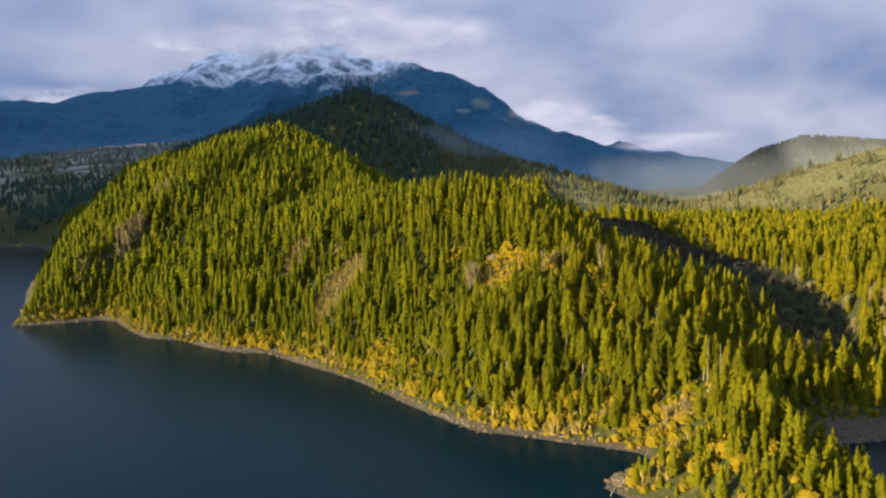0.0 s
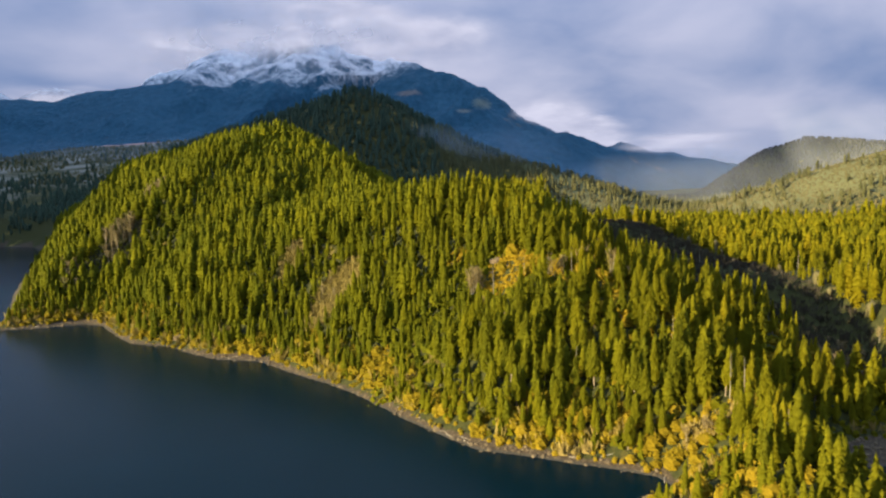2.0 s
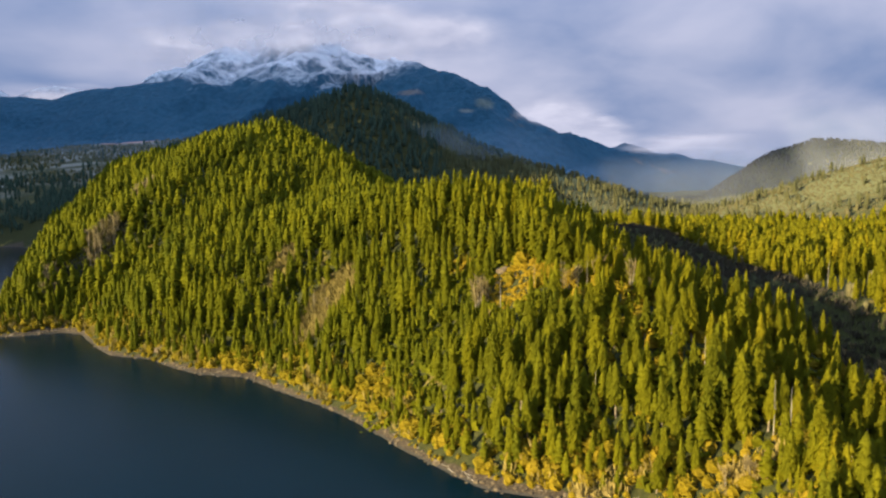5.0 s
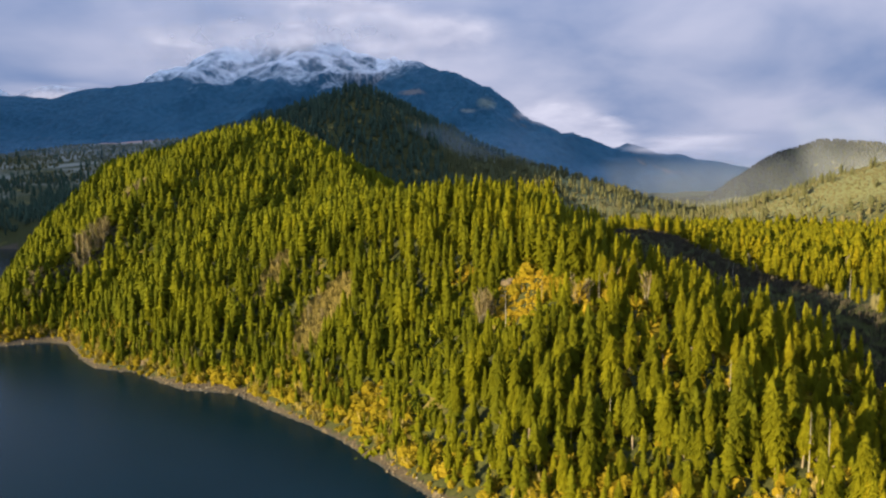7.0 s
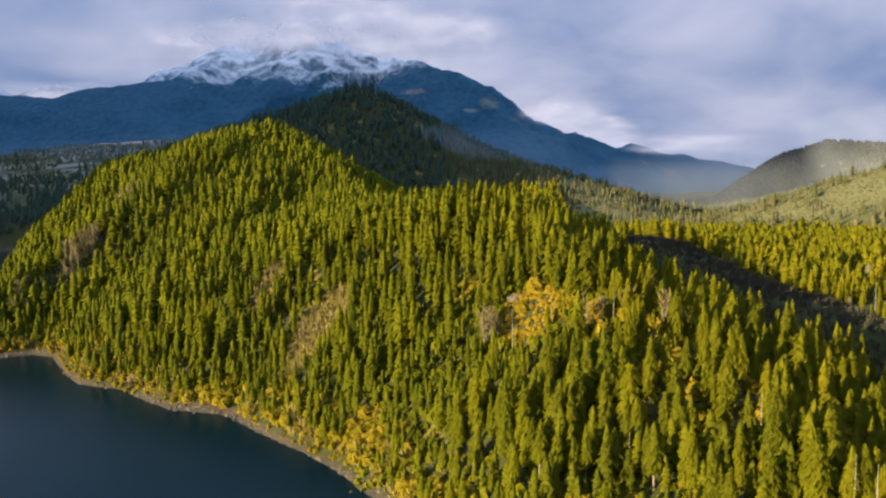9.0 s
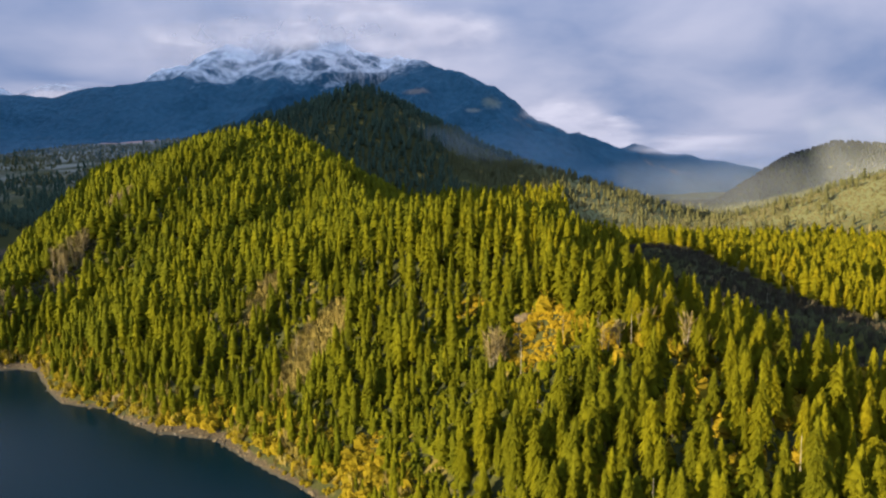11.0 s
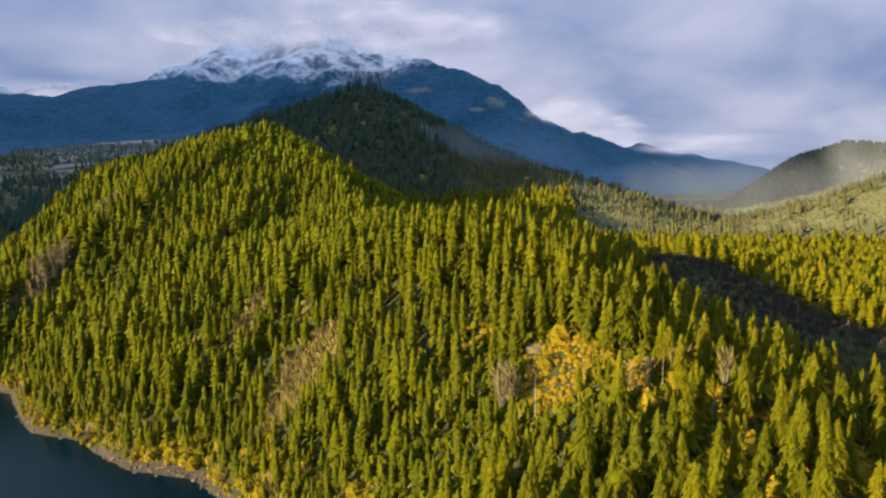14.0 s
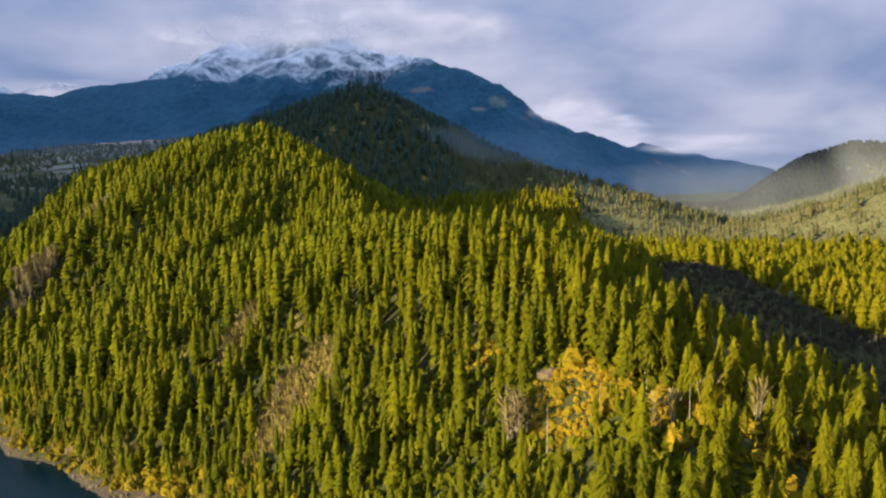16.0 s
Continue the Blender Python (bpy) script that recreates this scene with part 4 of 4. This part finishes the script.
# leafless thickets of the hollow, its shade put into their dark twig colour
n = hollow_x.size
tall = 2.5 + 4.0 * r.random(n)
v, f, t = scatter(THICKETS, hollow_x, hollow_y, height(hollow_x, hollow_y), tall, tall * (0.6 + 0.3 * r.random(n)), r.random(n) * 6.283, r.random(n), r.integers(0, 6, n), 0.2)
tagged(new("hollow_thickets", array_mesh("hollow_thickets", v, f, SHADE_TWIGS, t)), "leafless grey-brown thickets in the hollow and openings, darkened for shade", "shrubs", kind="stuff")

# undergrowth between the firs
ux, uy = jittered(-470, 200, 180, 760, 4.4, 620)
keep = (inland(ux, uy) > 5) & ~(in_glade(ux, uy, 0.8) & (ux > -125)) & ~in_hollow(ux, uy) & (r.random(ux.size) < np.where(inland(ux, uy) < 120, 0.9, 0.65))
ridge_x, ridge_y = jittered(-470, -140, 760, 1010, 6.5, 625)
knoll_x, knoll_y = jittered(-40, 80, 375, 470, 3.4, 627)
ok = ~in_glade(knoll_x, knoll_y, 1.1)
ridge_x, ridge_y = np.concatenate((ridge_x, knoll_x[ok])), np.concatenate((ridge_y, knoll_y[ok]))
ux, uy = np.concatenate((ux[keep], ridge_x)), np.concatenate((uy[keep], ridge_y))
n = ux.size
tall = 1.6 + 3.2 * r.random(n)
v, f, t = scatter([shrub_shape(560 + k, 3, 4, LUMP) for k in range(5)], ux, uy, height(ux, uy), tall, tall * 0.8, r.random(n) * 6.283, r.random(n), r.integers(0, 5, n), 0.2)
tagged(new("undergrowth", array_mesh("undergrowth", v, f, NEEDLES, t)), "green undergrowth and young firs between trunks", "undergrowth", kind="stuff")


# ---- shore stones, driftwood, rock outcrops ----
def stone_shape(seed, dents=2):
    r = np.random.default_rng(seed)
    bm = bmesh.new()
    bmesh.ops.create_icosphere(bm, subdivisions=dents, radius=1.0)
    for p in bm.verts:
        k = 1 + 0.28 * noise.noise(p.co * 1.3 + Vector((seed * 3.1, 0, 0))) + 0.10 * r.normal()
        p.co = Vector((p.co.x * k, p.co.y * k * 0.8, max(p.co.z * k * 0.62, -0.35)))
    verts = np.array([p.co[:] for p in bm.verts])
    faces = np.array([[q.index for q in g.verts] for g in bm.faces])
    bm.free()
    return verts, faces


STONES = [stone_shape(700 + k, 1) for k in range(6)]
kx, ky = jittered(-420, 260, 180, 640, 1.9, 710)
d = inland(kx, ky)
keep = (d > -4.6) & (d < beach_width(kx, ky) - 2.6) & (r.random(kx.size) < 0.7)
kx, ky = kx[keep], ky[keep]
n = kx.size
big = 0.3 + 1.4 * r.random(n) ** 3
v, f, t = scatter(STONES, kx, ky, height(kx, ky), big, big, r.random(n) * 6.283, r.random(n), r.integers(0, 6, n), 0.0)
tagged(new("shore_stones", array_mesh("shore_stones", v, f, ROCK, t)), "grey-brown boulders and cobbles along the waterline", "stones", kind="stuff")


def log_shape(seed):
    v, f = tube([(0, 0, z) for z in (0, 0.02, 0.3, 0.7, 1.0)], (0.020, 0.030, 0.026, 0.021, 0.012), 8)
    v = v + np.stack([0.02 * np.sin(v[:, 2] * 5 + seed), 0 * v[:, 0], 0 * v[:, 0]], -1)
    v = np.stack([v[:, 2], v[:, 0], v[:, 1]], -1)
    caps = np.array([(0, k + 1, k) for k in range(1, 7)] + [(32, 32 + k, 33 + k) for k in range(1, 7)])
    return v, np.concatenate([f, caps])


LOGS = [log_shape(k) for k in range(4)]
log_meshes = [array_mesh("driftwood_log", v, f, DRIFTWOOD, smooth=True) for v, f in LOGS]
coast_pts = [Vector((*p, 0)) for p in COAST[8:30]]
for i in range(34):
    k = rng.integers(0, len(coast_pts) - 1)
    a, b = coast_pts[k], coast_pts[k + 1]
    p = a.lerp(b, rng.random())
    way = (b - a).normalized()
    side = Vector((-way.y, way.x, 0))
    p = p + side * (-1.5 + 3.0 * rng.random())
    if inland(np.array([p.x]), np.array([p.y]))[0] < -2.4:
        continue
    turn = math.degrees(math.atan2(way.y, way.x)) + rng.normal(0, 22)
    ln = 3 + 5 * rng.random()
    far_end = p + Vector((math.cos(radians(turn)), math.sin(radians(turn)), 0)) * ln
    z0, z1 = height(np.array([p.x, far_end.x]), np.array([p.y, far_end.y]))
    ob = new("driftwood_log", log_meshes[i % 4])
    ob.matrix_basis = pose(p.x, p.y, z0 + 0.1, 0, -math.degrees(math.atan2(max(z1, 0) - z0, ln)), turn) @ Matrix.Diagonal((ln, ln, ln, 1))
    tagged(ob, "bleached grey driftwood log lying on the shore", "log", "driftwood on the shore")

OUTCROP = [array_mesh("rock_outcrop", *stone_shape(760 + k, 3), ROCK, smooth=False) for k in range(3)]
for i, (px, py, w, tall, label) in enumerate((
        (33, 441, 4.5, 4.0, "pale rock outcrop in the ochre clearing"), (38, 430, 3.5, 2.6, "pale rock outcrop in the ochre clearing"), (29, 432, 2.4, 2.0, "pale rock outcrop in the ochre clearing"),
        (-197, 523, 6.0, 7.0, "pale eroded bank above the shore"), (-186, 519, 4.5, 5.0, "pale eroded bank above the shore"),
        (68, 253, 6.0, 2.2, "flat tan rock at the tip of the spit"), (75, 258, 5.0, 3.0, "flat tan rock at the tip of the spit"), (-4, 337, 3.0, 3.0, "tan boulder above the shore"))):
    ob = new("rock_outcrop", OUTCROP[i % 3])
    ob.matrix_basis = pose(px, py, float(height(np.array([px]), np.array([py]))[0]) - 0.2 * tall, 0, 0, 50 * i) @ Matrix.Diagonal((w, w, tall, 1))
    tagged(ob, label, "rock", "rock outcrops")


def snag_tree(px, py, tall, turn):
    root = new("dead_snag")
    tv, tf = tube([(0, 0, -0.02), (0.004, 0, 0.5), (0, 0.006, 1.0)], (0.011, 0.008, 0.002), 7)
    part("trunk", array_mesh("snag_trunk", tv, tf, PALE_BARK, smooth=True), root, "bleached bare trunk")
    stubs = []
    for k in range(9):
        h, a = 0.45 + 0.5 * rng.random(), 6.28 * rng.random()
        sv, sf = tube([(0, 0, 0), (0, 0, 0.07 * (1.3 - h))], (0.003, 0.001), 4)
        sv = np.stack([sv[:, 2] * math.cos(a) - sv[:, 1] * math.sin(a), sv[:, 2] * math.sin(a) + sv[:, 1] * math.cos(a), sv[:, 0] + h + sv[:, 2] * 0.2], -1)
        stubs.append((sv, sf))
    part("branch_stubs", array_mesh("snag_stubs", *joined(stubs), PALE_BARK), root)
    root.matrix_basis = pose(px, py, float(height(np.array([px]), np.array([py]))[0]) - 0.3, 0, 0, turn) @ Matrix.Diagonal((tall, tall, tall, 1))
    return tagged(root, "dead bleached standing conifer trunk without needles", "tree", "dead snags")


for px, py in ((46, 412), (28, 408), (58, 400), (70, 395), (92, 352), (104, 330), (118, 300), (122, 296), (-86, 498), (60, 330), (214, 590), (260, 520), (280, 470), (150, 470), (128, 262), (121, 258)):
    snag_tree(px, py, 13 + 8 * rng.random(), 360 * rng.random())


# ---- clouds on the mountain ----
def cloud_material():
    m = bpy.data.materials.new("cloud_vapour")
    m.use_nodes = True
    nt = m.node_tree
    nt.nodes.clear()
    N = nt.nodes.new
    out, mix, clear, vapour = N("ShaderNodeOutputMaterial"), N("ShaderNodeMixShader"), N("ShaderNodeBsdfTransparent"), N("ShaderNodeEmission")
    co, length = N("ShaderNodeTexCoord"), N("ShaderNodeVectorMath")
    length.operation = "LENGTH"
    link(nt, co.outputs["Object"], length.inputs[0])
    info = N("ShaderNodeObjectInfo")
    shift = N("ShaderNodeVectorMath")
    link(nt, co.outputs["Object"], shift.inputs[0])
    link(nt, info.outputs["Location"], shift.inputs[1])
    puffs = N("ShaderNodeTexNoise")
    puffs.inputs["Scale"].default_value, puffs.inputs["Detail"].default_value, puffs.inputs["Roughness"].default_value = 1.2, 6.0, 0.5
    link(nt, shift.outputs[0], puffs.inputs["Vector"])
    body = math_node(nt, "SUBTRACT", 1.0, length.outputs["Value"], True)
    alpha = math_node(nt, "ADD", math_node(nt, "MULTIPLY", body, 2.1), math_node(nt, "MULTIPLY", math_node(nt, "SUBTRACT", puffs.outputs[0], 0.62), 2.4))
    alpha = math_node(nt, "MULTIPLY", alpha, math_node(nt, "MULTIPLY", body, 2.2, True), True)
    link(nt, math_node(nt, "MULTIPLY", alpha, 0.88), mix.inputs[0])
    # The clouds glow: emitted tones stand in for daylight on them.
    tone = ramp(nt, puffs.outputs[0], ((0.35, (0.132, 0.140, 0.190)), (0.65, (0.205, 0.206, 0.253))))
    link(nt, tone.outputs[0], vapour.inputs[0])
    link(nt, clear.outputs[0], mix.inputs[1])
    link(nt, vapour.outputs[0], mix.inputs[2])
    link(nt, mix.outputs[0], out.inputs[0])
    return m


CLOUD = cloud_material()


def cloud_mesh():
    """A patch of cloud bank, two metres across, bellied towards the valley."""
    u = np.linspace(-1, 1, 13)
    gx, gz = np.meshgrid(u, u)
    v = np.stack([gx, 0.25 * (gx ** 2 + gz ** 2) - 0.25, gz], -1).reshape(-1, 3)
    i = np.arange(169).reshape(13, 13)
    f = np.stack([i[:-1, :-1], i[:-1, 1:], i[1:, 1:], i[1:, :-1]], -1).reshape(-1, 4)
    return array_mesh("cloud_bank", v, f, CLOUD, smooth=True)


cloud_data = cloud_mesh()
for px, py, pz, w, h in ((-420, 4250, 1010, 430, 190), (-600, 4250, 1090, 600, 210), (-330, 4150, 930, 380, 150), (-1150, 4350, 1010, 620, 160), (-40, 4780, 1060, 620, 260), (-1750, 4790, 1010, 460, 170), (-1600, 4450, 1020, 420, 110), (640, 4500, 520, 560, 230), (580, 3700, 465, 250, 85), (760, 3700, 400, 260, 70), (-720, 4050, 960, 330, 90), (1000, 4600, 400, 520, 150),
                         (1350, 3900, 300, 520, 80), (-2500, 4700, 700, 600, 120)):
    ob = new("cloud_bank", cloud_data)
    ob.matrix_basis = pose(px, py, pz, 0, 0, -math.degrees(math.atan2(px, py))) @ Matrix.Diagonal((w, 120, h, 1))
    tagged(ob, "soft lavender-white cloud clinging to the mountain", "cloud", kind="structure")


def mist_material(name, tint, strength):
    """Thin vapour that only the day lights."""
    m = bpy.data.materials.new(name)
    m.use_nodes = True
    nt = m.node_tree
    nt.nodes.clear()
    N = nt.nodes.new
    out, mix, clear, vapour = N("ShaderNodeOutputMaterial"), N("ShaderNodeMixShader"), N("ShaderNodeBsdfTransparent"), N("ShaderNodeBsdfDiffuse")
    vapour.inputs[0].default_value = (*tint, 1)
    co, length = N("ShaderNodeTexCoord"), N("ShaderNodeVectorMath")
    length.operation = "LENGTH"
    link(nt, co.outputs["Object"], length.inputs[0])
    puffs = noise_node(nt, 0.006, 5.0, 0.5, "World")
    body = math_node(nt, "SUBTRACT", 1.0, length.outputs["Value"], True)
    alpha = math_node(nt, "MULTIPLY", body, math_node(nt, "SUBTRACT", math_node(nt, "MULTIPLY", puffs.outputs[0], 1.6), 0.38), True)
    link(nt, math_node(nt, "MULTIPLY", alpha, strength), mix.inputs[0])
    link(nt, clear.outputs[0], mix.inputs[1])
    link(nt, vapour.outputs[0], mix.inputs[2])
    link(nt, mix.outputs[0], out.inputs[0])
    return m


def mist_bank(px, py, pz, w, h, data, label):
    ob = new("mist_bank", data)
    ob.matrix_basis = pose(px, py, pz, 0, 0, -math.degrees(math.atan2(px, py))) @ Matrix.Diagonal((w, 60, h, 1))
    tagged(ob, label, "mist", kind="structure")


mist_data, haze_data = cloud_data.copy(), cloud_data.copy()
for data, mat in ((mist_data, mist_material("hill_mist_haze", (0.45, 0.62, 0.80), 0.55)), (haze_data, mist_material("sunlit_haze", (0.52, 0.56, 0.66), 0.2))):
    data.materials.clear()
    data.materials.append(mat)
# Blue-tinted sheets: mist on the back hill, elsewhere put in for distance haze.
for spot in ((-1600, 2550, 190, 900, 110), (-760, 2500, 210, 600, 100), (-60, 1600, 190, 190, 60), (130, 1620, 170, 180, 70), (700, 3000, 110, 560, 75), (1300, 3200, 170, 460, 120)):
    mist_bank(*spot, mist_data, "thin grey-blue mist and added distance haze over the valley woods")
for spot in ((820, 1480, 70, 620, 110), (1150, 1980, 150, 620, 190), (950, 2150, 110, 560, 150), (420, 1560, 80, 420, 90)):
    mist_bank(*spot, haze_data, "faint sunlit haze over the valley floor")
veil_data = cloud_data.copy()
veil_data.materials.clear()
veil_data.materials.append(mist_material("summit_vapour", (0.84, 0.85, 0.91), 0.95))
for spot in ((-950, 4080, 960, 780, 260), (-1350, 4120, 900, 620, 220), (-560, 4040, 900, 520, 230)):
    mist_bank(*spot, veil_data, "thin pale vapour drifting across the snowy summit")
